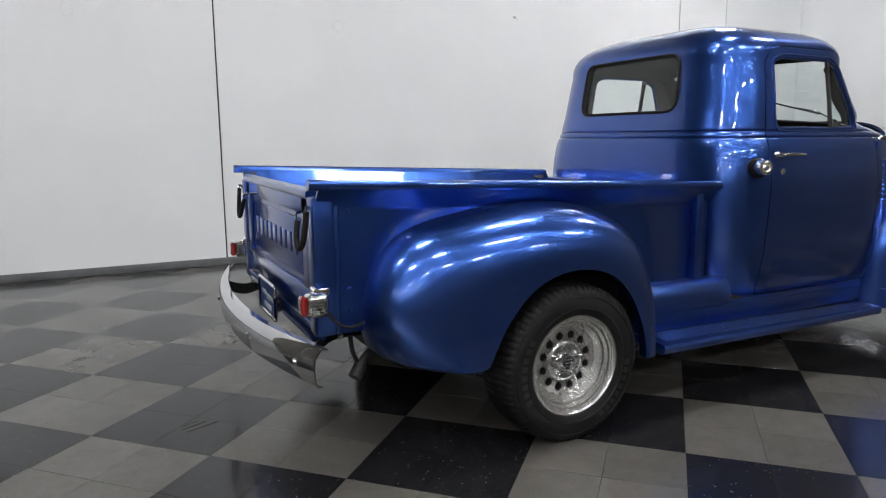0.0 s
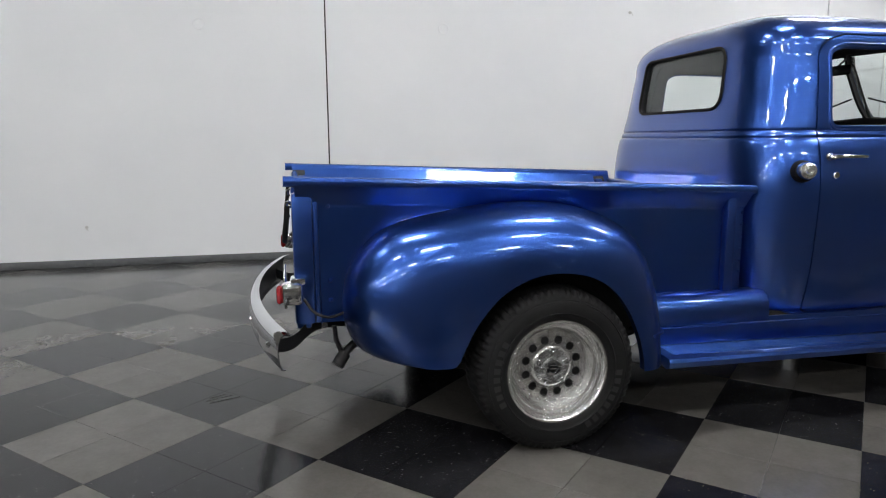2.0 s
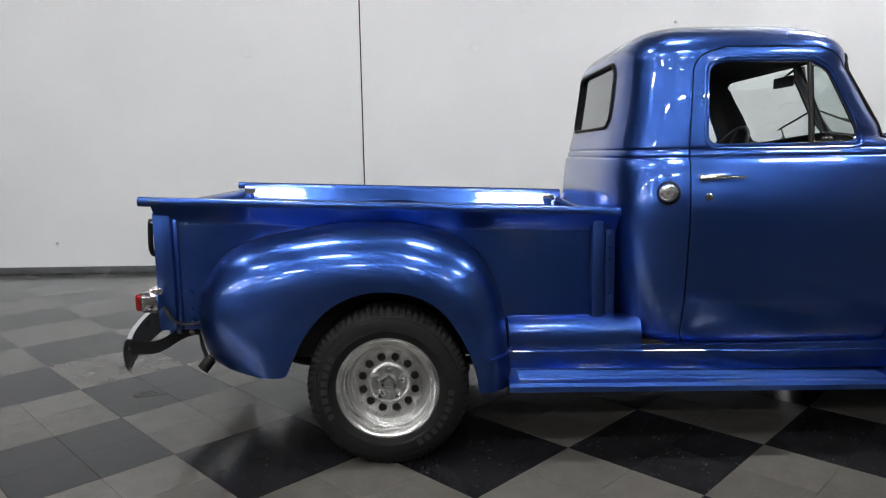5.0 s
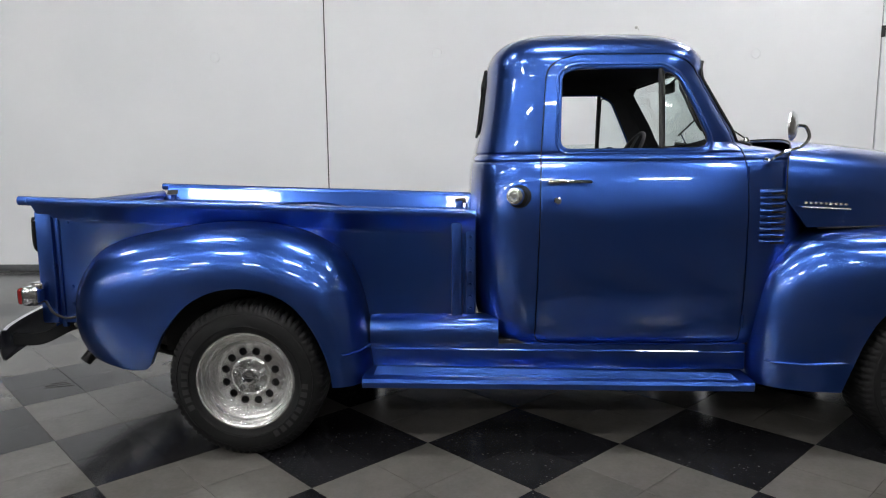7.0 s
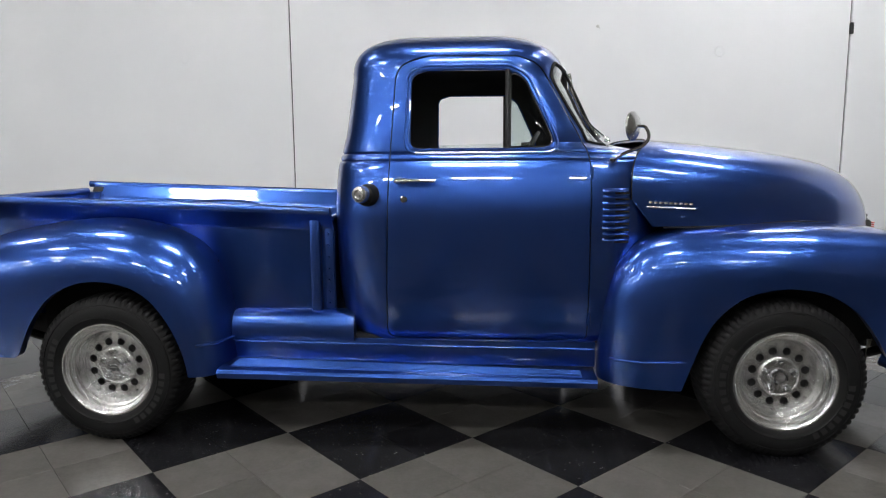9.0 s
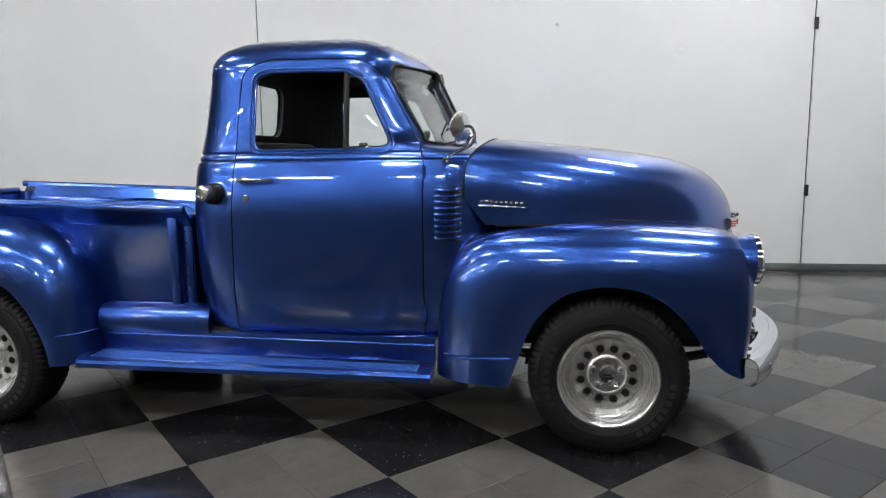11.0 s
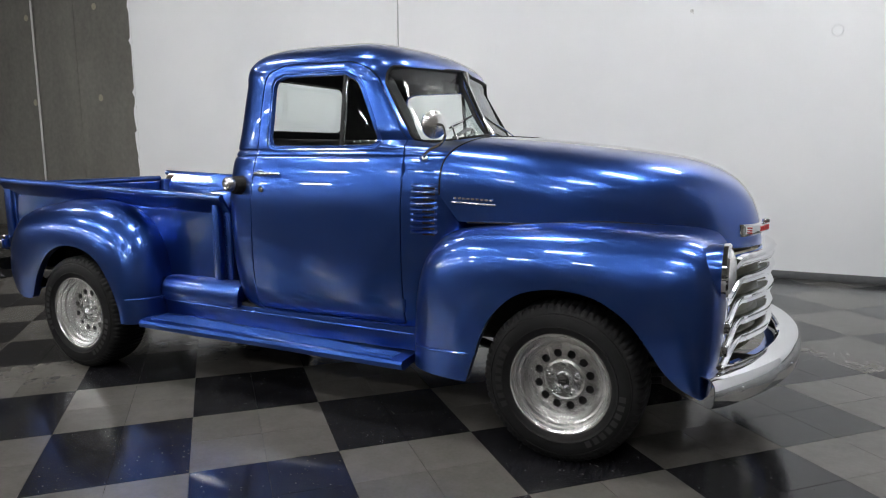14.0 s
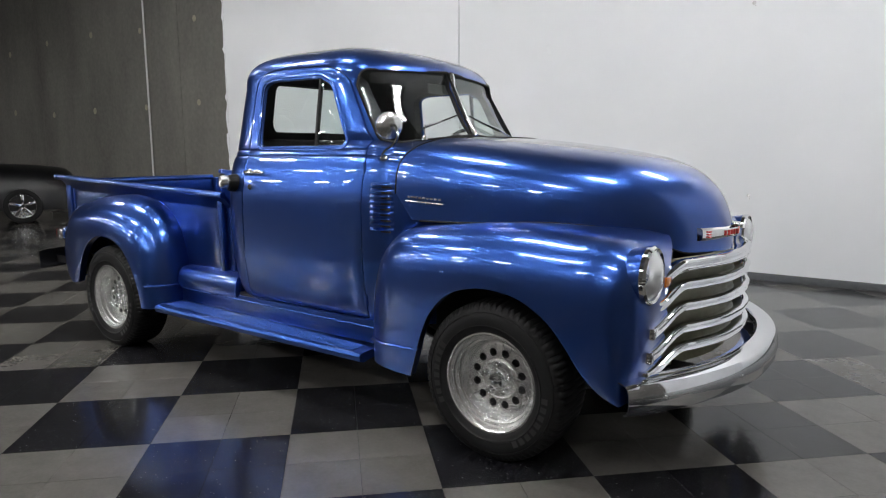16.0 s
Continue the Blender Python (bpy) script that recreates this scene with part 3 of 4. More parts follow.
REAR_TOP = [(-0.66, 0.395), (-0.78, 0.418), (-0.83, 0.485), (-0.848, 0.60), (-0.812, 0.76), (-0.67, 0.905), (-0.36, 0.98), (-0.08, 1.003), (0.15, 0.975), (0.345, 0.885), (0.44, 0.75), (0.485, 0.58), (0.505, 0.42), (0.515, 0.31)]
REAR_ARCH = [(-0.50, 0.385), (-0.435, 0.392), (-0.40, 0.46), (-0.35, 0.555), (-0.26, 0.66), (-0.15, 0.722), (-0.03, 0.742), (0.10, 0.722), (0.20, 0.665), (0.275, 0.57), (0.325, 0.465), (0.35, 0.38), (0.36, 0.31)]
FRONT_TOP = [(2.175, 0.29), (2.18, 0.45), (2.20, 0.66), (2.26, 0.82), (2.40, 0.93), (2.67, 0.966), (3.0, 0.982), (3.25, 0.968), (3.42, 0.945), (3.52, 0.88), (3.535, 0.75), (3.53, 0.55), (3.50, 0.36)]
FRONT_ARCH = [(x + 0.018, z) for x, z in [(2.49, 0.283), (2.53, 0.40), (2.565, 0.50), (2.62, 0.60), (2.72, 0.69), (2.84, 0.728), (2.95, 0.73), (3.06, 0.705), (3.17, 0.635), (3.25, 0.54), (3.31, 0.45), (3.38, 0.38), (3.45, 0.345)]]
rear_f = fender(REAR_TOP, REAR_ARCH, [(0, 0.60), (0.15, 0.655), (1, 0.66)], [(0, 0.925), (0.5, 0.945), (1, 0.93)], [(0, 2.4), (0.5, 2.5), (1, 2.4)], inner=0.02)
front_f = fender(FRONT_TOP, FRONT_ARCH, [(0, 0.70), (0.3, 0.72), (0.55, 0.67), (0.75, 0.61), (0.85, 0.66), (1, 0.70)], [(0, 0.90), (0.5, 0.93), (0.8, 0.91), (1, 0.875)], [(0, 2.4), (0.4, 2.5), (0.6, 2.6), (0.75, 3.3), (1, 2.6)], inner=lambda t: 0.10 + 0.2 * min(max((0.79 - t) / 0.05, 0), 1))
fenders = {}
for sheet, nm in ((rear_f, "rear_fender"), (front_f, "front_fender")):
    for s in (1, -1):
        fenders[nm, s] = part(nm, carved(nm, sheet if s > 0 else mirror(sheet), [PAINT, BLACK], [], thick=0.006, inner=1), None, truck, "bulging blue wheel fender")


# ---- the bed ----
def rail_z(x):
    return 1.118 - 0.036 * (x + 1.057)


def bed_row(x):
    z = rail_z(x)
    prof = [(0.66, 0.53), (0.66, z - 0.117), (0.668, z - 0.097), (0.722, z - 0.03), (0.727, z - 0.034), (0.737, z - 0.034), (0.746, z - 0.024), (0.748, z - 0.010), (0.742, z + 0.002), (0.728, z + 0.006), (0.716, z), (0.712, z - 0.0173), (0.709, z - 0.0213), (0.660, z - 0.0866), (0.657, z - 0.0906), (0.648, z - 0.112), (0.648, 0.53)]
    return [(x, -w, zz) for w, zz in prof]


rows = [bed_row(x) for x in np.linspace(-1.02, 0.975, 20)]
v, f = grid(rows, closed_v=True, flip=True)
n = len(rows[0])
sides = side_pair("bed_side", (v, f + [tuple(range(n)), tuple(reversed(range(len(v) - n, len(v))))]), PAINT, label="blue bed side with a flared top rail")
z0, z1 = rail_z(-1.06), rail_z(-1.02)
for s, ob in zip((1, -1), sides):
    m = (lambda sh: sh) if s > 0 else mirror
    part("rail_end", m(tube([(-1.062, -0.73, z0 - 0.014), (-1.02, -0.73, z1 - 0.014)], 0.021, 14)), PAINT, ob)
    part("rear_post", m(box(-1.035, -0.955, -0.685, -0.60, 0.53, rail_z(-1.0) - 0.06, 0.012)), PAINT, ob)
    part("stake_pocket", m(box(-0.955, -0.932, -0.670, -0.655, 0.53, rail_z(-0.93) - 0.075, 0.008)), PAINT, ob)
    part("stake_pocket", m(box(0.865, 0.915, -0.70, -0.655, 0.52, rail_z(0.89) - 0.045, 0.012)), PAINT, ob)
    part("corner_flange", m(box(0.93, 0.972, -0.668, -0.64, 0.53, rail_z(0.95) - 0.06, 0.006)), PAINT, ob)
    for x in (-0.985, 0.90):
        z = rail_z(x)
        sl = moved(box(-0.035, 0.035, -0.018, 0.018, -0.004, 0.004, 0.003), pose(x, -0.69, z - 0.0466, -53, 0, 0))
        part("stake_slot", m(sl), BLACK, ob)
    for z in (0.56, 0.62, 0.70, 1.0):
        part("bolt", m(moved(lathe([(-0.006, 0.0), (-0.006, 0.006), (0, 0.009)], 10), pose(-0.893, -0.66, z))), PAINT, ob)
    for z in np.linspace(0.6, 0.98, 8):
        part("bolt", m(moved(lathe([(-0.005, 0.0), (-0.005, 0.005), (0, 0.007)], 8), pose(0.95, -0.685, z))), PAINT, ob)
bed_floor = part("bed_floor", box(-1.0, 0.965, -0.65, 0.65, 0.60, 0.625), BLACK, truck)
part("bed_front", join(box(0.945, 0.965, -0.65, 0.65, 0.53, rail_z(0.95) - 0.055, 0.004), tube([(0.955, -0.65, rail_z(0.95) - 0.055), (0.955, 0.65, rail_z(0.95) - 0.055)], 0.017, 10)), PAINT, truck)

# tailgate: rolled top, recessed panel, ribs
tg = join(box(-1.012, -1.0, -0.595, 0.595, 0.56, 1.06), tube([(-1.012, -0.6, 1.06), (-1.012, 0.6, 1.06)], 0.024, 14), box(-1.028, -1.01, -0.595, 0.595, 0.98, 1.06, 0.008), box(-1.028, -1.01, -0.595, -0.50, 0.57, 1.05, 0.008), box(-1.028, -1.01, 0.50, 0.595, 0.57, 1.05, 0.008), box(-1.03, -1.01, -0.595, 0.595, 0.56, 0.70, 0.01), tube([(-1.012, -0.6, 0.56), (-1.012, 0.6, 0.56)], 0.022, 12))
tailgate = part("tailgate", tg, PAINT, truck, "blue tailgate with a recessed embossed panel")
part("embossed_panel", box(-1.017, -1.01, -0.46, 0.46, 0.725, 0.955, 0.006), PAINT, tailgate)
for k in range(9):
    y = -0.36 + k * 0.09
    part("embossed_bar", box(-1.024, -1.014, y - 0.032, y + 0.032, 0.80, 0.885, 0.005), PAINT, tailgate)
for s in (1, -1):
    m = (lambda sh: sh) if s > 0 else mirror
    chain = part("tailgate_chain", m(tube(spline([(-1.05, -0.66, 1.005), (-1.056, -0.655, 0.94), (-1.062, -0.64, 0.885), (-1.066, -0.60, 0.86), (-1.064, -0.56, 0.885), (-1.056, -0.54, 0.935), (-1.05, -0.53, 0.955)], 26), 0.011, 10)), RUBBER, tailgate, "hanging chain in a black rubber sleeve")
    part("hook", m(tube(spline([(-1.03, -0.655, 1.01), (-1.05, -0.662, 1.02), (-1.055, -0.662, 1.0)], 8), 0.007, 8)), CHROME, chain)
    part("hook", m(tube(spline([(-1.02, -0.50, 0.985), (-1.045, -0.51, 0.985), (-1.055, -0.53, 0.975), (-1.052, -0.535, 0.955)], 10), 0.005, 8)), CHROME, chain)
part("rear_sill", box(-1.03, -0.97, -0.60, 0.60, 0.49, 0.545, 0.01), PAINT, truck)

# tail lights
for s in (1, -1):
    m = (lambda sh: sh) if s > 0 else mirror
    bracket = part("tail_light", m(join(box(-1.085, -1.0, -0.76, -0.685, 0.625, 0.715, 0.022, 3), box(-1.05, -0.99, -0.73, -0.66, 0.70, 0.73, 0.01))), CHROME, truck, "chrome tail light")
    part("lens", m(box(-1.104, -1.08, -0.752, -0.693, 0.632, 0.708, 0.014, 3)), RED_LENS, bracket, "red glass lens")
    part("cable", m(tube(spline([(-1.0, -0.70, 0.64), (-0.96, -0.71, 0.585), (-0.90, -0.70, 0.56), (-0.83, -0.68, 0.58), (-0.80, -0.66, 0.62)], 16), 0.006, 8)), BLACK, bracket)

# number plate with plain bars
plate = part("number_plate", box(-1.075, -1.07, -0.20, 0.10, 0.49, 0.63), PLATE, truck, "blue plate with white bars in a chrome frame")
part("frame", tube([(-1.077, y, z) for y, z in rounded([(-0.205, 0.485), (0.105, 0.485), (0.105, 0.635), (-0.205, 0.635)], 0.015, 4)], 0.007, 8, closed=True), CHROME, plate)
part("bracket", box(-1.07, -0.99, -0.10, 0.0, 0.50, 0.54), BLACK, plate)
for y0, y1, z in ((-0.15, -0.04, 0.565), (-0.02, 0.05, 0.575), (-0.12, 0.02, 0.52)):
    part("plain_bar", box(-1.078, -1.0745, y0, y1, z - 0.01, z + 0.01), PLATE_BAR, plate)


# ---- bumpers ----
def bumper(cx, bow, tip_w, prof, power=2.1):
    """prof: (forward, up) places across the blade, swept round a bowed plan."""
    sg = 1 if cx > 0 else -1
    rows = []
    for t in np.linspace(-1, 1, 61):
        y = tip_w * t
        x = cx - sg * bow * abs(t) ** power
        slope = sg * bow * power * abs(t) ** (power - 1) * np.sign(t) / tip_w
        d = np.array([1.0 * sg, slope * sg * sg])
        d /= np.linalg.norm(d)
        drop = 0.012 * max(abs(t) - 0.93, 0) / 0.07
        rows.append([(x + d[0] * p, y + d[1] * p, q - drop * (1 if q > 0.42 else -1) * 0.5) for p, q in prof])
    return grid(rows, flip=sg < 0)


fb = bumper(3.812, 0.30, 0.905, [(-0.095, 0.425), (-0.08, 0.440), (-0.022, 0.442), (-0.004, 0.434), (0.006, 0.410), (0.010, 0.378), (0.006, 0.342), (-0.004, 0.326), (-0.02, 0.32)])
front_bumper = part("front_bumper", carved("front_bumper", fb, [BLACK, CHROME], [], thick=0.004, inner=1), None, truck, "curved chrome front bumper")
rb = bumper(-1.235, 0.145, 0.89, [(-0.035, 0.556), (-0.012, 0.556), (0.0, 0.545), (0.010, 0.515), (0.012, 0.485), (0.008, 0.45), (0.0, 0.425), (-0.015, 0.415)])
rear_bumper = part("rear_bumper", carved("rear_bumper", rb, [BLACK, CHROME], [], thick=0.004, inner=1), None, truck, "curved chrome rear bumper")
for y in (-0.77, -0.36, 0.36, 0.77):
    x = 3.812 - 0.30 * abs(y / 0.905) ** 2.1
    part("bolt", moved(lathe([(0.020, 0.0), (0.019, 0.008), (0.012, 0.013), (0.005, 0.014)], 14, "x"), pose(x - 0.002, y, 0.38, 0, 0, 0)), CHROME, front_bumper)
    x = -1.235 + 0.145 * abs(y / 0.89) ** 2.1
    part("bolt", moved(lathe([(-0.022, 0.0), (-0.021, 0.008), (-0.014, 0.013), (-0.005, 0.014)], 14, "x"), pose(x, y, 0.485, 0, 0, 0)), CHROME, rear_bumper)
for s in (1, -1):
    m = (lambda sh: sh) if s > 0 else mirror
    arm = spline([(-0.80, -0.52, 0.50), (-0.95, -0.56, 0.50), (-1.05, -0.66, 0.455), (-1.14, -0.74, 0.47)], 14)
    rows = [[(x, y - 0.004, z - 0.028), (x, y + 0.006, z - 0.028), (x, y + 0.006, z + 0.028), (x, y - 0.004, z + 0.028)] for x, y, z in arm]
    part("bumper_bracket", m(grid(rows, closed_v=True)), BLACK, truck)
    arm = spline([(3.35, -0.40, 0.40), (3.52, -0.42, 0.39), (3.70, -0.42, 0.39)], 10)
    rows = [[(x, y - 0.005, z - 0.03), (x, y + 0.005, z - 0.03), (x, y + 0.005, z + 0.03), (x, y - 0.005, z + 0.03)] for x, y, z in arm]
    part("bumper_bracket", m(grid(rows, closed_v=True)), BLACK, truck)
    part("bracket_bolt", m(moved(lathe([(-0.012, 0.0), (-0.012, 0.012), (0, 0.016)], 12), pose(-0.92, -0.60, 0.505))), CHROME, truck)

# ---- running boards and steps ----
brd = []
for x in np.linspace(0.485, 2.165, 16):
    t = (x - 0.485) / 1.68
    zz = 0.345 - 0.03 * t
    w = 0.915 - 0.05 * t
    brd.append([(x, -0.70, zz + 0.005), (x, -w + 0.03, zz), (x, -w + 0.008, zz - 0.004), (x, -w, zz - 0.018), (x, -w + 0.006, zz - 0.042), (x, -w + 0.03, zz - 0.05), (x, -0.70, zz - 0.03)])
v, f = grid(brd, closed_v=True, flip=True)
boards = side_pair("running_board", (v, f + [tuple(range(7)), tuple(reversed(range(len(v) - 7, len(v))))]), PAINT, label="ribbed blue running board")
for s, ob in zip((1, -1), boards):
    m = (lambda sh: sh) if s > 0 else mirror
    for k in range(8):
        w = 0.755 + k * 0.015
        part("rib", m(tube([(0.53, -w, 0.347), (2.10, -w + 0.02 * (k > 5), 0.347 - 0.0285)], 0.004, 6)), PAINT, ob)
    part("splash_apron", m(box(0.50, 2.17, -0.728, -0.69, 0.33, 0.446, 0.002)), PAINT, ob)
    part("apron_bead", m(tube([(0.52, -0.729, 0.425), (2.16, -0.729, 0.41)], 0.005, 8)), PAINT, ob)
    # rounded step between fender and cab
    st = [[(x, -0.66, 0.44), (x, -0.748, 0.435), (x, -0.756, 0.47), (x, -0.75, 0.515), (x, -0.735, 0.55), (x, -0.71, 0.567), (x, -0.65, 0.57)] for x in (0.50, 0.54, 1.055, 1.075)]
    for row_i, sc in ((0, 0.97), (3, 0.97)):
        st[row_i] = [(x, -0.65 + (y + 0.65) * sc, 0.44 + (z - 0.44) * sc) for x, y, z in st[row_i]]
    v, f = grid(st, flip=True)
    part("bed_step", m((v, f + [tuple(range(7)), tuple(reversed(range(21, 28)))])), PAINT, truck)
    part("fender_crease", m(tube([(0.40, -0.925, 0.452), (0.47, -0.87, 0.452), (0.505, -0.76, 0.452), (0.51, -0.67, 0.452)], 0.006, 8)), PAINT, fenders["rear_fender", s])
    part("fender_crease", m(tube([(2.20, -0.77, 0.40), (2.24, -0.85, 0.40), (2.34, -0.902, 0.405), (2.48, -0.908, 0.41), (2.555, -0.895, 0.413)], 0.006, 8)), PAINT, fenders["front_fender", s])

# ---- underbody ----
chassis = part("chassis", join(*[box(-0.72, 3.4, y - 0.04, y + 0.04, 0.36, 0.48, 0.006) for y in (-0.42, 0.42)], *[box(x - 0.04, x + 0.04, -0.42, 0.42, 0.38, 0.46) for x in (-0.7, 0.4, 1.4, 2.2, 3.2)]), BLACK, truck)
part("rear_axle", join(tube([(-0.017, -0.7, 0.334), (-0.017, 0.7, 0.334)], 0.045, 12), moved(lathe([(-0.13, 0.0), (-0.12, 0.08), (-0.05, 0.14), (0.05, 0.14), (0.12, 0.08), (0.13, 0.0)], 24), pose(-0.017, 0, 0.334))), BLACK, truck)
part("front_axle", tube([(2.93, -0.7, 0.334), (2.93, -0.5, 0.28), (2.93, 0.5, 0.28), (2.93, 0.7, 0.334)], 0.04, 10), BLACK, truck)
for s in (1, -1):
    for cx in (-0.017, 2.93):
        pts = [(cx + d, -s * 0.55, 0.30 + 0.10 * (d / 0.62) ** 2) for d in np.linspace(-0.62, 0.62, 15)]
        part("leaf_spring", join(tube(pts, 0.022, 8), tube([(x, y, z - 0.035) for x, y, z in pts[3:-3]], 0.018, 8)), BLACK, truck)
    part("wheel_well", box(-0.46, 0.42, -s * 0.672 - 0.003, -s * 0.672 + 0.003, 0.40, 0.80), BLACK, truck)
    part("inner_fender", box(2.45, 3.45, -s * 0.62 - 0.004, -s * 0.62 + 0.004, 0.45, 0.93), BLACK, truck)
part("engine_block", box(2.5, 3.3, -0.3, 0.3, 0.30, 0.95, 0.04), BLACK, truck)
part("firewall", box(2.30, 2.32, -0.66, 0.66, 0.40, 1.24), BLACK, truck)
part("cab_floor", box(1.06, 2.3, -0.72, 0.72, 0.44, 0.465), BLACK, truck)
part("fuel_tank", box(1.3, 2.0, -0.35, 0.2, 0.30, 0.40, 0.03), BLACK, truck)
part("exhaust", join(tube(spline([(-0.62, -0.50, 0.47), (-0.72, -0.55, 0.45), (-0.80, -0.59, 0.41), (-0.85, -0.62, 0.375)], 16), 0.018, 12), tube([(-0.84, -0.615, 0.38), (-0.875, -0.635, 0.335)], 0.027, 14), tube([(-0.88, -0.61, 0.50), (-0.875, -0.615, 0.44), (-0.85, -0.625, 0.375)], 0.010, 8)), BLACK, truck, "dark exhaust tip")


# ---- wheels ----
def tyre_sheet():
    prof = [(-0.100, 0.205), (-0.113, 0.214), (-0.120, 0.230), (-0.122, 0.240), (-0.1255, 0.242), (-0.1255, 0.244), (-0.123, 0.246), (-0.124, 0.262), (-0.122, 0.285), (-0.119, 0.292), (-0.122, 0.2935), (-0.121, 0.297), (-0.117, 0.299), (-0.117, 0.302), (-0.109, 0.318), (-0.100, 0.329), (-0.088, 0.335), (-0.06, 0.337), (-0.03, 0.338), (0.0, 0.338), (0.03, 0.338), (0.06, 0.337), (0.088, 0.335), (0.100, 0.329), (0.109, 0.318), (0.117, 0.302), (0.124, 0.262), (0.113, 0.214), (0.1, 0.205)]
    n = 288
    v, f = lathe(prof, n)
    v = np.array(v).reshape(len(prof), n, 3)
    for i, (h, r) in enumerate(prof):
        if r > 0.315:
            ph = (np.arange(n) + (0 if h < 0 else 2)) % 4 == 0
            deep = np.where(ph, 0.009 if abs(h) > 0.05 else 0.006, 0.0)
            k = (r - deep) / r
            v[i, :, 0] *= k
            v[i, :, 2] *= k
    return v.reshape(-1, 3), f


def arc_bars(r0, r1, spans, y):
    """Plain raised bars on the sidewall, by angle."""
    out = []
    for a0, a1 in spans:
        a = np.radians(np.linspace(a0, a1, 8))
        rows = [[(r * np.cos(t), y, r * np.sin(t)) for r in (r0, (r0 + r1) / 2, r1)] for t in a]
        front = [[(x, q - 0.0025, z) for x, q, z in row] for row in rows]
        out.append(grid(front, flip=True))
    return join(*out)


def wheel_parts(e):
    t = part("tyre", tyre_mesh, None, e, "black all-terrain tyre")
    for c in (150, -60):
        for k in range(8):
            o = part("sidewall_bar", letter_mesh, None, t)
            o.matrix_basis = pose(0, 0, 0, 0, -(c + 8 * k), 0)
    r = part("rim", rim_mesh, None, e, "polished aluminium dish rim")
    part("hub_disc", disc_mesh, None, r)
    part("hub_cap", cap_mesh, None, r, "chrome hub cap")
    part("drum", drum_mesh, None, e)
    for k in range(5):
        a = radians(90 + 72 * k)
        o = part("lug_nut", nut_mesh, None, r)
        o.matrix_basis = pose(0.062 * math.cos(a), -0.040, 0.062 * math.sin(a))
    for k in range(24):
        a = radians(15 * k + 7)
        o = part("rivet", rivet_mesh, None, r)
        o.matrix_basis = pose(0.148 * math.cos(a), -0.037, 0.148 * math.sin(a))
    wt = part("wheel_weight", weight_mesh, None, r)


tyre_mesh = mesh_of("tyre", *tyre_sheet(), RUBBER, angle=50)
letter_mesh = mesh_of("sidewall_bar", *arc_bars(0.247, 0.274, [(-2.6, 2.6)], -0.1225), RUBBER_SHINE)
rim_prof = [(0.09, 0.198), (-0.06, 0.186), (-0.098, 0.196), (-0.106, 0.214), (-0.112, 0.214), (-0.113, 0.206), (-0.108, 0.200), (-0.092, 0.196), (-0.088, 0.186), (-0.070, 0.181), (-0.066, 0.172), (-0.045, 0.168), (-0.030, 0.160), (-0.026, 0.150)]
rim_mesh = mesh_of("rim", *lathe(rim_prof, 96), ALUMINIUM, angle=30)
disc = lathe([(-0.010, 0.0), (-0.010, 0.166), (-0.030, 0.164), (-0.034, 0.156), (-0.034, 0.086), (-0.040, 0.076), (-0.040, 0.0)], 96)
holes = join(*[moved(lathe([(-0.08, 0.0), (-0.08, 0.0175), (0.02, 0.0175), (0.02, 0.0)], 20), pose(0.113 * math.cos(radians(30 * k + 15)), 0, 0.113 * math.sin(radians(30 * k + 15)))) for k in range(12)])


def solid(sheet):
    bm = bmesh.new()
    vs = [bm.verts.new(p) for p in sheet[0]]
    for q in sheet[1]:
        try:
            bm.faces.new([vs[i] for i in q])
        except ValueError:
            pass
    bmesh.ops.remove_doubles(bm, verts=bm.verts[:], dist=1e-6)
    bmesh.ops.recalc_face_normals(bm, faces=bm.faces[:])
    return sheet_of(bm)


disc_mesh = carved("hub_disc", solid(disc), [ALUMINIUM], [("DIFFERENCE", solid(holes))], angle=30)
cap_mesh = mesh_of("hub_cap", *join(lathe([(-0.038, 0.036), (-0.056, 0.034), (-0.062, 0.030), (-0.063, 0.022), (-0.059, 0.020), (-0.059, 0.0)], 40), box(-0.014, 0.014, -0.064, -0.058, 0.004, 0.010), box(-0.014, 0.014, -0.064, -0.058, -0.010, -0.004)), CHROME)
drum_mesh = mesh_of("drum", *lathe([(0.0, 0.0), (0.0, 0.15), (0.08, 0.15), (0.08, 0.0)], 32), BLACK)
nut_mesh = mesh_of("lug_nut", *lathe([(0.002, 0.0165), (-0.014, 0.0155), (-0.024, 0.012), (-0.027, 0.007), (-0.022, 0.006), (-0.022, 0.0)], 12), CHROME)
rivet_mesh = mesh_of("rivet", *lathe([(0.004, 0.005), (-0.003, 0.004), (-0.004, 0.0)], 8), CHROME)
weight_mesh = mesh_of("wheel_weight", *join(*[moved(box(-0.012, 0.012, -0.004, 0.004, -0.008, 0.008, 0.002), pose(0.2 * math.cos(radians(a)), -0.105, 0.2 * math.sin(radians(a)), 0, 90 - a, 0)) for a in (18, 25, 32)]), ALUMINIUM)
for x, w in ((-0.017, 0.812), (2.93, 0.795)):
    for s in (1, -1):
        e = new("wheel")
        e.empty_display_size = 0.1
        e.parent = truck
        e.matrix_basis = pose(x, -s * w, 0.335, 0, 0, 0 if s > 0 else 180)
        wheel_parts(e)

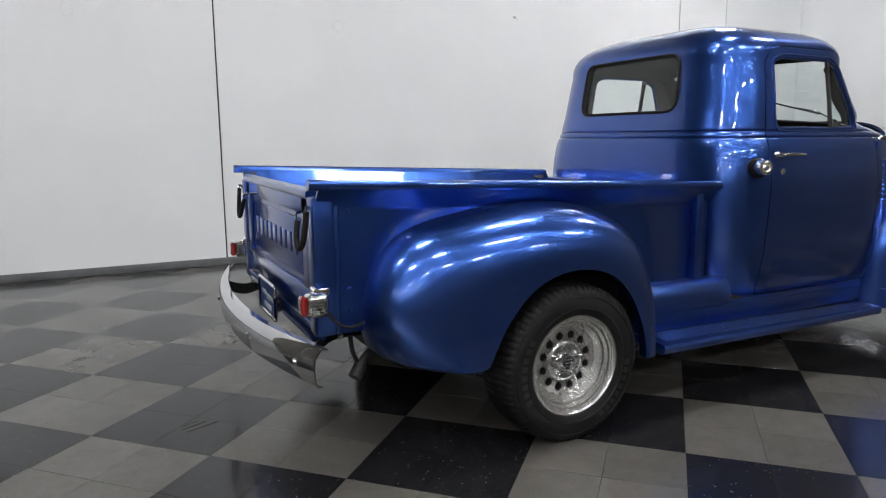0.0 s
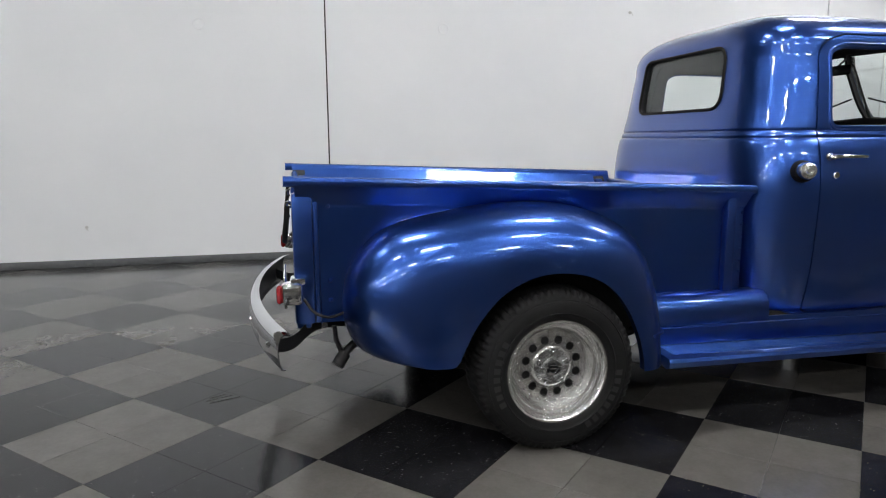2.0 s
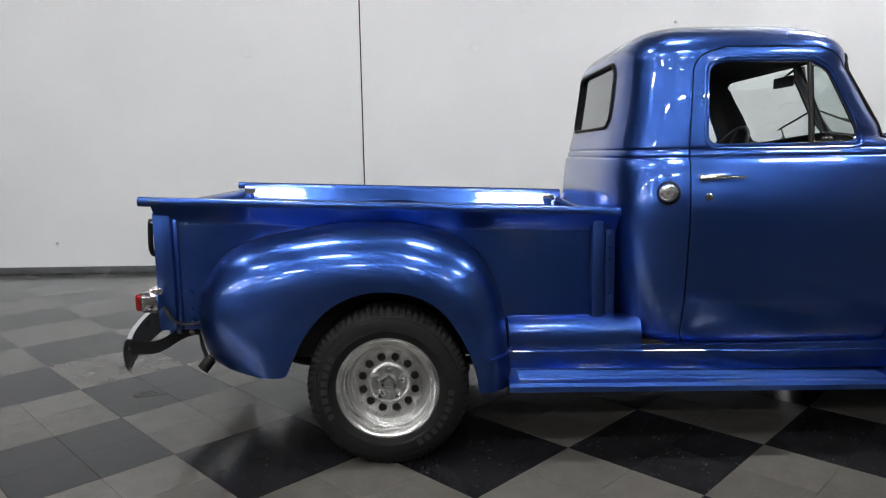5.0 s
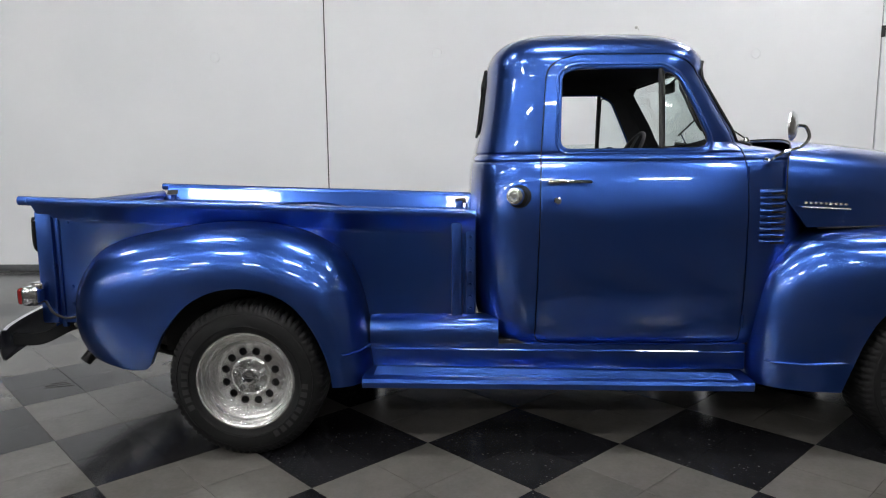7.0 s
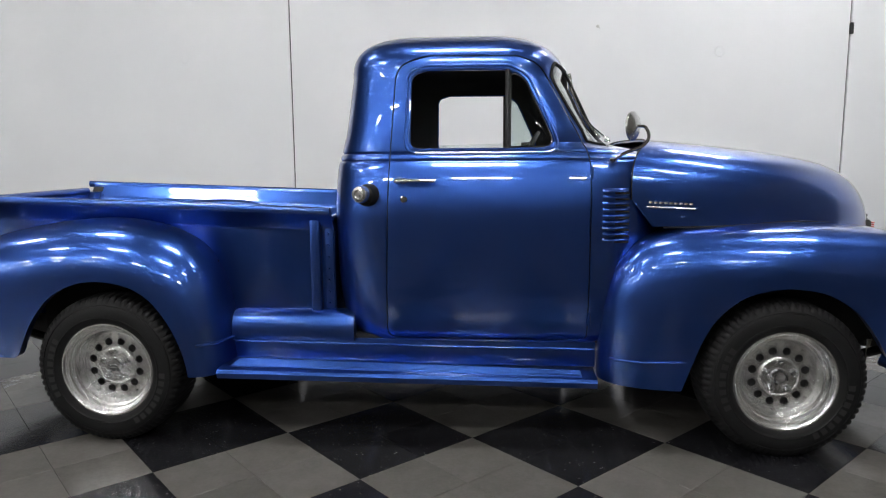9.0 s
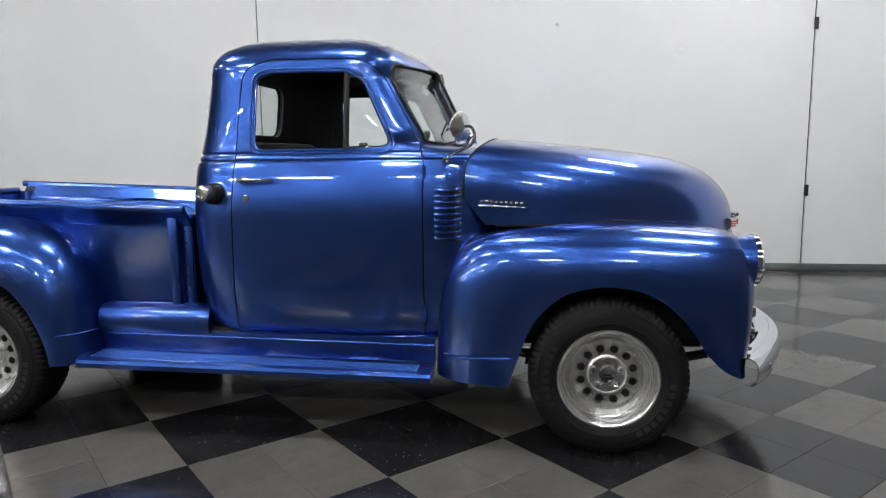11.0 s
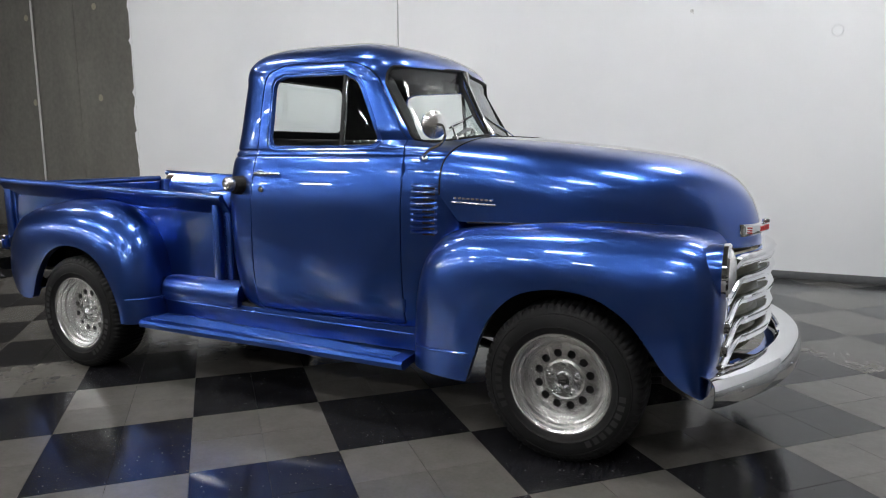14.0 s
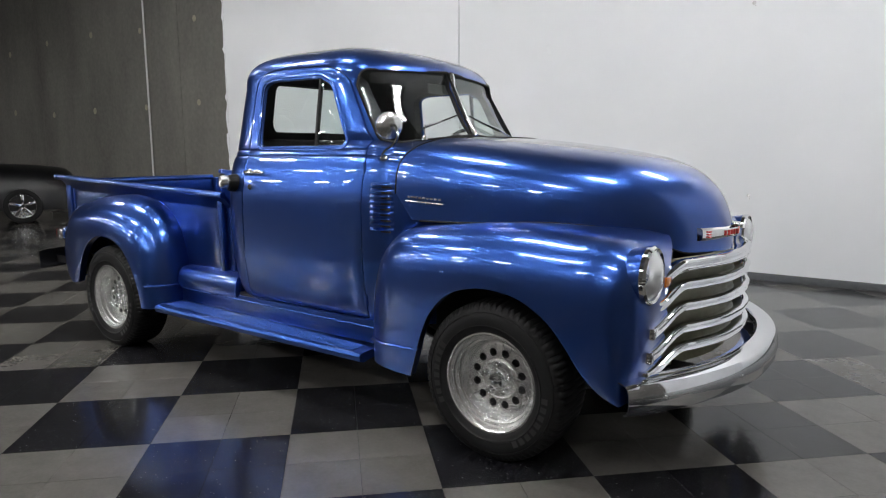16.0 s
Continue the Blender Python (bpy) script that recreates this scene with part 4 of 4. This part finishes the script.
# ---- the front ----
def bar_path(z, end_w, end_x, mid_w=0.45, droop=0.058):
    t = [(end_x - 0.012, -end_w), (end_x, -(end_w - 0.03)), (max(3.575, end_x + 0.022), -mid_w - 0.02), (3.605, -mid_w + 0.05), (3.67, -0.20), (3.69, 0.0)]
    p = spline(t, 36)
    p = np.vstack([p, (p * [1, -1])[::-1][1:]])
    k = np.clip((np.abs(p[:, 1]) - mid_w) / (end_w - mid_w), 0, 1)
    return [(x, y, z - droop * q * q * (3 - 2 * q)) for (x, y), q in zip(p, k)]


grille = part("grille", join(*[tube(bar_path(z, 0.60, 3.48), 0.004, 6) for z in (0.81,)]), CHROME, truck, "five curved chrome grille bars over an olive backing")
back = []
for z in np.linspace(0.845, 0.40, 6):
    back.append([(x - 0.075, y * 0.97, z) for x, y, z in bar_path(z, 0.64, 3.48)])
part("grille_backing", grid(back), OLIVE, grille, "olive painted backing")
for k, (z, ew, ex) in enumerate(((0.832, 0.63, 3.53), (0.747, 0.66, 3.545), (0.660, 0.735, 3.548), (0.570, 0.745, 3.545), (0.492, 0.75, 3.535))):
    path = np.array(bar_path(z, ew, ex))
    d = np.gradient(path, axis=0)
    nrm = np.stack([d[:, 1], -d[:, 0], np.zeros(len(d))], 1)
    nrm /= np.linalg.norm(nrm, axis=1)[:, None]
    nrm *= np.sign(nrm[:, :1] + 1e-9)
    prof = [(-0.07, 0.006), (-0.022, 0.020), (-0.006, 0.020), (0.004, 0.014), (0.005, 0.006), (-0.004, 0.0), (-0.012, -0.005), (-0.006, -0.012), (-0.002, -0.018), (-0.010, -0.024), (-0.05, -0.022)]
    rows = [[tuple(path[i] + nrm[i] * p + np.array([0, 0, q])) for p, q in prof] for i in range(len(path))]
    bar = part("grille_bar", carved("grille_bar", grid(rows, flip=True), [CHROME], [], thick=0.003), None, grille, "chrome grille bar")
    sh = [[tuple(path[i] + nrm[i] * p + np.array([0, 0, q])) for p, q in ((-0.02, -0.028), (-0.075, -0.045))] for i in range(len(path))]
    part("painted_shelf", grid(sh), OLIVE, bar)
    if k >= 2:
        for s in (1, -1):
            part("end_clip", box(ex - 0.04, ex + 0.004, s * ew - 0.014, s * ew + 0.014, z - 0.082, z - 0.036, 0.008), CHROME, bar)
for s in (1, -1):
    m = (lambda sh: sh) if s > 0 else mirror
    part("parking_light", m(box(3.49, 3.545, -0.61, -0.54, 0.755, 0.795, 0.008)), AMBER, grille, "amber parking light")
    bez = part("headlight", m(moved(lathe([(-0.016, 0.104), (-0.012, 0.110), (0.004, 0.111), (0.013, 0.103), (0.008, 0.094), (-0.004, 0.09)], 48, "x"), pose(3.530, -0.742, 0.823))), CHROME, truck, "round headlight in a chrome bezel")
    part("bucket", m(moved(lathe([(-0.17, 0.055), (-0.10, 0.088), (-0.05, 0.103), (-0.010, 0.1085)], 48, "x"), pose(3.530, -0.742, 0.823))), PAINT, bez, "blue painted headlight bucket")
    part("reflector", m(moved(lathe([(-0.05, 0.0), (-0.045, 0.04), (-0.02, 0.08), (0.0, 0.095)], 40, "x"), pose(3.530, -0.742, 0.823))), CHROME, bez)
    lens = part("lens", m(moved(lathe([(0.034, 0.0), (0.033, 0.03), (0.027, 0.06), (0.016, 0.082), (0.006, 0.093)], 40, "x"), pose(3.530, -0.742, 0.823))), LENS, bez, "ribbed clear glass lens")
    lens.visible_shadow = False
apron = [[(x - 0.02, y, z) for x, y, z in bar_path(0.40, 0.66, 3.46)], [(x + 0.03, y * 1.02, z) for x, y, z in bar_path(0.375, 0.66, 3.46)]]
part("front_apron", grid(apron), PAINT, truck)

# nose emblem with plain red bars
def nose_x(y, z):
    zt, zb, Wb = hood_curves(np.linspace(3.3, 3.632, 400))
    X = np.linspace(3.3, 3.632, 400)
    h = np.clip((z - zb) / np.maximum(zt - zb, 1e-6), 0, 1)
    w = np.where(z < zt, Wb * (1 - h ** 2.55) ** (1 / 2.55), 0)
    k = np.nonzero(w >= abs(y))[0]
    return float(X[k[-1]]) if len(k) else 3.3


ys = np.linspace(-0.24, 0.24, 31)
rows = [[(nose_x(y, 0.925) + p, y, 0.925 + q * (0.8 + 0.2 * abs(y) / 0.24)) for p, q in ((-0.03, 0.026), (0.012, 0.028), (0.022, 0.02), (0.024, 0.0), (0.022, -0.02), (0.012, -0.028), (-0.03, -0.026))] for y in ys]
ev, ef = grid(rows, closed_v=True)
emblem = part("nose_emblem", (ev, ef + [tuple(range(7)), tuple(reversed(range(len(ev) - 7, len(ev))))]), CHROME, hood, "chrome nose emblem with red bars")
part("emblem_crest", box(3.628, 3.662, -0.03, 0.03, 0.945, 0.965, 0.008), CHROME, emblem)
for k in range(9):
    y = -0.11 + k * 0.0275
    x = nose_x(y, 0.925) + 0.024
    part("red_bar", box(x - 0.004, x + 0.003, y - 0.008, y + 0.008, 0.914, 0.936, 0.001), RED_PAINT, emblem)
for s in (1, -1):
    for z in (0.914, 0.925, 0.936):
        x = nose_x(0.20, 0.925) + 0.023
        part("red_bar", box(x - 0.006, x + 0.003, s * 0.205 - 0.016, s * 0.205 + 0.016, z - 0.003, z + 0.003), RED_PAINT, emblem)

# ---- mirrors and wipers ----
foot = Vector((2.222, -cab_side(2.222, 1.245), 1.245))
arm = part("wing_mirror", join(tube(spline([tuple(foot), (2.24, foot.y - 0.025, 1.266), (2.28, foot.y - 0.04, 1.290), (2.335, foot.y - 0.055, 1.312), (2.362, foot.y - 0.06, 1.35), (2.348, foot.y - 0.055, 1.392), (2.32, foot.y - 0.05, 1.398)], 26), 0.007, 8), moved(lathe([(0.006, 0.022), (-0.006, 0.02), (-0.02, 0.012), (-0.03, 0.008)], 20), pose(2.222, foot.y, 1.245))), CHROME, truck, "round chrome wing mirror on an arm")
head = lathe([(0.020, 0.0), (0.018, 0.02), (0.010, 0.045), (-0.002, 0.062), (-0.010, 0.062), (-0.012, 0.056), (-0.012, 0.0)], 36, "x")
part("mirror_head", moved(head, pose(2.302, foot.y - 0.045, 1.398, 0, 0, -35)), ALUMINIUM, arm, "brushed round mirror shell")
for s in (1, -1):
    m = (lambda sh: sh) if s > 0 else mirror
    y0 = -0.44
    base_w = (cab_end(y0, 1.345) + 0.04, y0, 1.352)
    wiper = part("wiper", m(join(tube([base_w, (cab_end(y0 + 0.08, 1.41) + 0.024, y0 + 0.08, 1.41), (cab_end(y0 + 0.22, 1.437) + 0.02, y0 + 0.22, 1.437)], 0.004, 6), moved(lathe([(0, 0.016), (0.012, 0.014), (0.022, 0.006), (0.024, 0.0)], 16, "z"), pose(base_w[0], y0, 1.338)))), CHROME, truck, "chrome windscreen wiper")
    blade = [(cab_end(y, z) + 0.012, y, z) for y, z in ((y0 + 0.06, 1.395), (y0 + 0.16, 1.42), (y0 + 0.27, 1.447), (y0 + 0.38, 1.475))]
    part("blade", m(tube(blade, 0.005, 6)), BLACK, wiper)

# ---- inside the cab ----
seat = part("bench_seat", join(box(1.22, 1.70, -0.62, 0.62, 0.66, 0.86, 0.05, 3), moved(box(-0.06, 0.06, -0.62, 0.62, 0.0, 0.56, 0.045, 3), pose(1.22, 0, 0.80, 0, -10, 0))), SEAT, truck, "dark grey bench seat")
dash = part("dashboard", join(box(2.02, 2.25, -0.66, 0.66, 1.12, 1.31, 0.05, 3)), TRIM, truck)
wheel_m = pose(1.86, 0.36, 1.24, 0, -58, 0)
sw = part("steering_wheel", join(moved(tube([(0.2 * math.cos(a), 0.2 * math.sin(a), 0) for a in np.linspace(0, 2 * np.pi, 49)[:-1]], 0.011, 8, closed=True), wheel_m), moved(lathe([(0.0, 0.035), (0.02, 0.03), (0.025, 0.0)], 20, "z"), wheel_m), *[moved(tube([(0, 0, 0.0), (0.2 * math.cos(a), 0.2 * math.sin(a), 0)], 0.008, 6), wheel_m) for a in (0.3, 2.84, 4.71)]), SEAT, truck, "steering wheel")
part("column", tube([(1.87, 0.36, 1.235), (2.15, 0.36, 0.98)], 0.022, 10), BLACK, sw)
mir = part("rear_view_mirror", box(2.0, 2.015, -0.10, 0.10, 1.60, 1.655, 0.008), BLACK, truck)
part("stem", tube([(2.01, 0, 1.65), (2.07, 0, 1.70)], 0.006, 6), BLACK, mir)

# ---- floor tiles: checks of four tiles each, laid diagonally to the truck ----
def tile_mesh(name, mat, size=TILE, h=0.004):
    a, t = size / 2, 0.0012
    v = [(-a, -a, -h), (a, -a, -h), (a, a, -h), (-a, a, -h)] + [(x * (a - t), y * (a - t), 0) for x, y in ((-1, -1), (1, -1), (1, 1), (-1, 1))]
    return mesh_of(name, v, [(4, 5, 6, 7), (0, 1, 5, 4), (1, 2, 6, 5), (2, 3, 7, 6), (3, 0, 4, 7)], mat, smooth=False)


tile_dark, tile_light = tile_mesh("tile_dark", TILE_DARK), tile_mesh("tile_light", TILE_LIGHT)
C45 = math.sqrt(0.5)
rest = {True: ([], []), False: ([], [])}
for i in range(-150, 150):
    for j in range(-150, 150):
        p, q = (i + 0.5) * TILE, (j + 0.5) * TILE
        x, y = LATTICE[0] + (p - q) * C45, LATTICE[1] + (p + q) * C45
        if not (HALL["x0"] + 0.25 < x < HALL["x1"] - 0.2 and HALL["y0"] + 0.2 < y < WALL_Y - 0.2):
            continue
        dark = (i // 2 + j // 2) % 2 == 0
        if -2.2 < x < 4.6 and -1.7 < y < 1.9 - 0.75 * (0 < x < 3.2) and len(hall_floor.children) < 310:
            ob = new("tile", tile_dark if dark else tile_light)
            ob.parent = hall_floor
            ob.matrix_basis = pose(x, y, 0, 0, 0, 45)
        else:
            vs, fs = rest[dark]
            a = TILE / 2 - 0.0003
            k = len(vs)
            for sx, sy in ((-1, -1), (1, -1), (1, 1), (-1, 1)):
                vs.append((x + (sx - sy) * a * C45, y + (sx + sy) * a * C45, 0.0))
            fs.append((k, k + 1, k + 2, k + 3))
for dark, (vs, fs) in rest.items():
    ob = new("far_tiles", mesh_of("far_tiles", vs, fs, TILE_DARK if dark else TILE_LIGHT, smooth=False))
    ob.parent = hall_floor
    tagged(ob, "black vinyl floor tiles" if dark else "grey vinyl floor tiles", kind="stuff")

# ---- marks on the white wall ----
for x, z in ((-1.864, 2.40), (0.63, 2.42), (4.1, 2.37)):
    plug = new("wall_plug", mesh_of("wall_plug", *moved(lathe([(0.0, 0.058), (-0.004, 0.056), (-0.0045, 0.048), (-0.001, 0.044), (-0.001, 0.0)], 32), pose(x, WALL_Y, z)), WALL_PAINT))
    tagged(plug, "round painted plug in the white wall", "wall plug", "wall plugs")
for x, z in ((2.80, 2.66), (2.85, 0.83), (-3.05, 0.40), (-4.1, 0.34)):
    hook = new("wall_anchor", mesh_of("wall_anchor", *join(moved(lathe([(0.0, 0.018), (-0.006, 0.016), (-0.010, 0.008), (-0.03, 0.007), (-0.032, 0.0)], 16), pose(x, WALL_Y, z)), tube(spline([(x, WALL_Y - 0.028, z), (x + 0.012, WALL_Y - 0.034, z - 0.02), (x + 0.022, WALL_Y - 0.03, z - 0.035)], 8), 0.004, 6)), LAMP_BODY))
    tagged(hook, "small metal anchor fixed in the white wall", "anchor", "wall anchors")
for z in (2.58, 0.86):
    hinge = new("joint_clip", mesh_of("joint_clip", *box(SEAMS[1] - 0.012, SEAMS[1] + 0.03, WALL_Y - 0.018, WALL_Y + 0.002, z - 0.06, z + 0.06, 0.006), BLACK))
    tagged(hinge, "small black clip on the wall joint", "clip", "joint clips")
trim = new("trim", mesh_of("trim", *box(6.30, 6.316, WALL_Y - 0.004, WALL_Y + 0.01, 0.0, HALL["top"], 0.002), LAMP_BODY))
tagged(trim, "thin pale vertical strip on the white wall", "trim", kind="structure")

# patched tie holes and ragged paint edge on the bare concrete
rng = random.Random(4)
PATCH = plain("patch_mortar", (0.26, 0.24, 0.18), 0.8)
for x in (-6.05, -7.75, -9.6, -11.4, -13.3):
    for z in (2.15, 3.55, 5.0):
        p = new("patched_hole", mesh_of("patched_hole", *moved(lathe([(0.0, 0.05 + 0.02 * rng.random()), (-0.003, 0.045), (-0.004, 0.0)], 14), pose(x + rng.uniform(-0.06, 0.06), WALL_Y, z + rng.uniform(-0.08, 0.08))), PATCH))
        tagged(p, "pale mortar patch on the bare concrete wall", "patch", "concrete patches")
edge_pts = []
z = 0.0
while z < HALL["top"]:
    edge_pts.append((EDGE - 0.012 - 0.05 * rng.random() ** 2, z))
    z += rng.uniform(0.03, 0.16)
rows = [[(x, WALL_Y - 0.003, z), (EDGE + 0.01, WALL_Y - 0.003, z)] for x, z in edge_pts]
tagged(new("paint_edge", mesh_of("paint_edge", *grid(rows, flip=True), WALL_PAINT, smooth=False)), "ragged edge of the white wall paint", "paint", kind="structure")
conduit = new("conduit", mesh_of("conduit", *tube([(-7.62, WALL_Y - 0.02, 0.0), (-7.62, WALL_Y - 0.02, HALL["top"])], 0.016, 8), LAMP_BODY))
tagged(conduit, "thin grey pipe up the bare concrete wall", "pipe")

# scuff marks on a dark tile
SCUFF = material("dark_scuff", (0.004, 0.004, 0.004), 0.5)
for dx, dy, ln, an in ((0, 0, 0.13, 25), (0.03, -0.03, 0.15, 22), (-0.01, 0.03, 0.08, 30)):
    sc = new("scuff_mark", mesh_of("scuff_mark", *moved(box(-ln / 2, ln / 2, -0.006, 0.006, 0.0002, 0.0008), pose(-1.42 + dx, 0.83 + dy, 0, 0, 0, an)), SCUFF))
    tagged(sc, "dark rubber scuff mark on a floor tile", "scuff mark", "scuff marks")

# ---- dark car parked by the bare wall ----
car = thing("parked_car", pose(-9.94, 3.45, 0, 0, 0, 68), "black car with polished five-spoke wheels beside the concrete wall", "car")


def car_body():
    X = np.linspace(-3.9, 0.95, 50)
    top = curve_at([-3.9, -3.75, -3.0, -2.6, -1.9, -0.9, -0.3, 0.4, 0.8, 0.95], [0.6, 0.74, 0.82, 0.91, 1.18, 1.20, 1.09, 1.04, 0.97, 0.68], X)
    W = curve_at([-3.9, -3.6, -2.5, 0.3, 0.8, 0.95], [0.55, 0.82, 0.88, 0.88, 0.84, 0.70], X)
    ph = np.linspace(0, np.pi, 25)
    rows = []
    for i, x in enumerate(X):
        y = W[i] * np.sign(np.cos(ph)) * np.abs(np.cos(ph)) ** 0.6
        z = 0.24 + (top[i] - 0.24) * np.sin(ph) ** 0.6
        y = y * np.where(z > 1.0, 1 - 0.35 * (z - 1.0) / 0.36, 1)
        rows.append(np.stack([np.full_like(y, x), y, z], 1))
    v, f = grid(rows, flip=True)
    n = len(ph)
    return v, f + [tuple(range(n)), tuple(reversed(range(len(v) - n, len(v))))]


part("body", car_body(), CAR_PAINT, car)
for s in (1, -1):
    part("tail_light", box(0.93, 0.955, s * 0.5 - 0.14, s * 0.5 + 0.14, 0.66, 0.75, 0.01), RED_LENS, car)
    for cx in (0.0, -2.75):
        w = new("wheel")
        w.parent = car
        w.matrix_basis = pose(cx, -s * 0.80, 0.32, 0, 0, 0 if s > 0 else 180)
        part("tyre", lathe([(-0.10, 0.22), (-0.11, 0.25), (-0.10, 0.31), (-0.06, 0.32), (0.08, 0.32), (0.1, 0.22)], 40), RUBBER, w)
        part("rim", join(lathe([(-0.105, 0.225), (-0.112, 0.22), (-0.09, 0.205), (-0.05, 0.20)], 40), lathe([(-0.05, 0.20), (-0.045, 0.0)], 24)), ALUMINIUM, w)
        for k in range(5):
            part("spoke", moved(box(-0.028, 0.028, -0.105, -0.06, 0.02, 0.21, 0.01), pose(0, 0, 0, 0, 72 * k, 0)), CHROME, w)
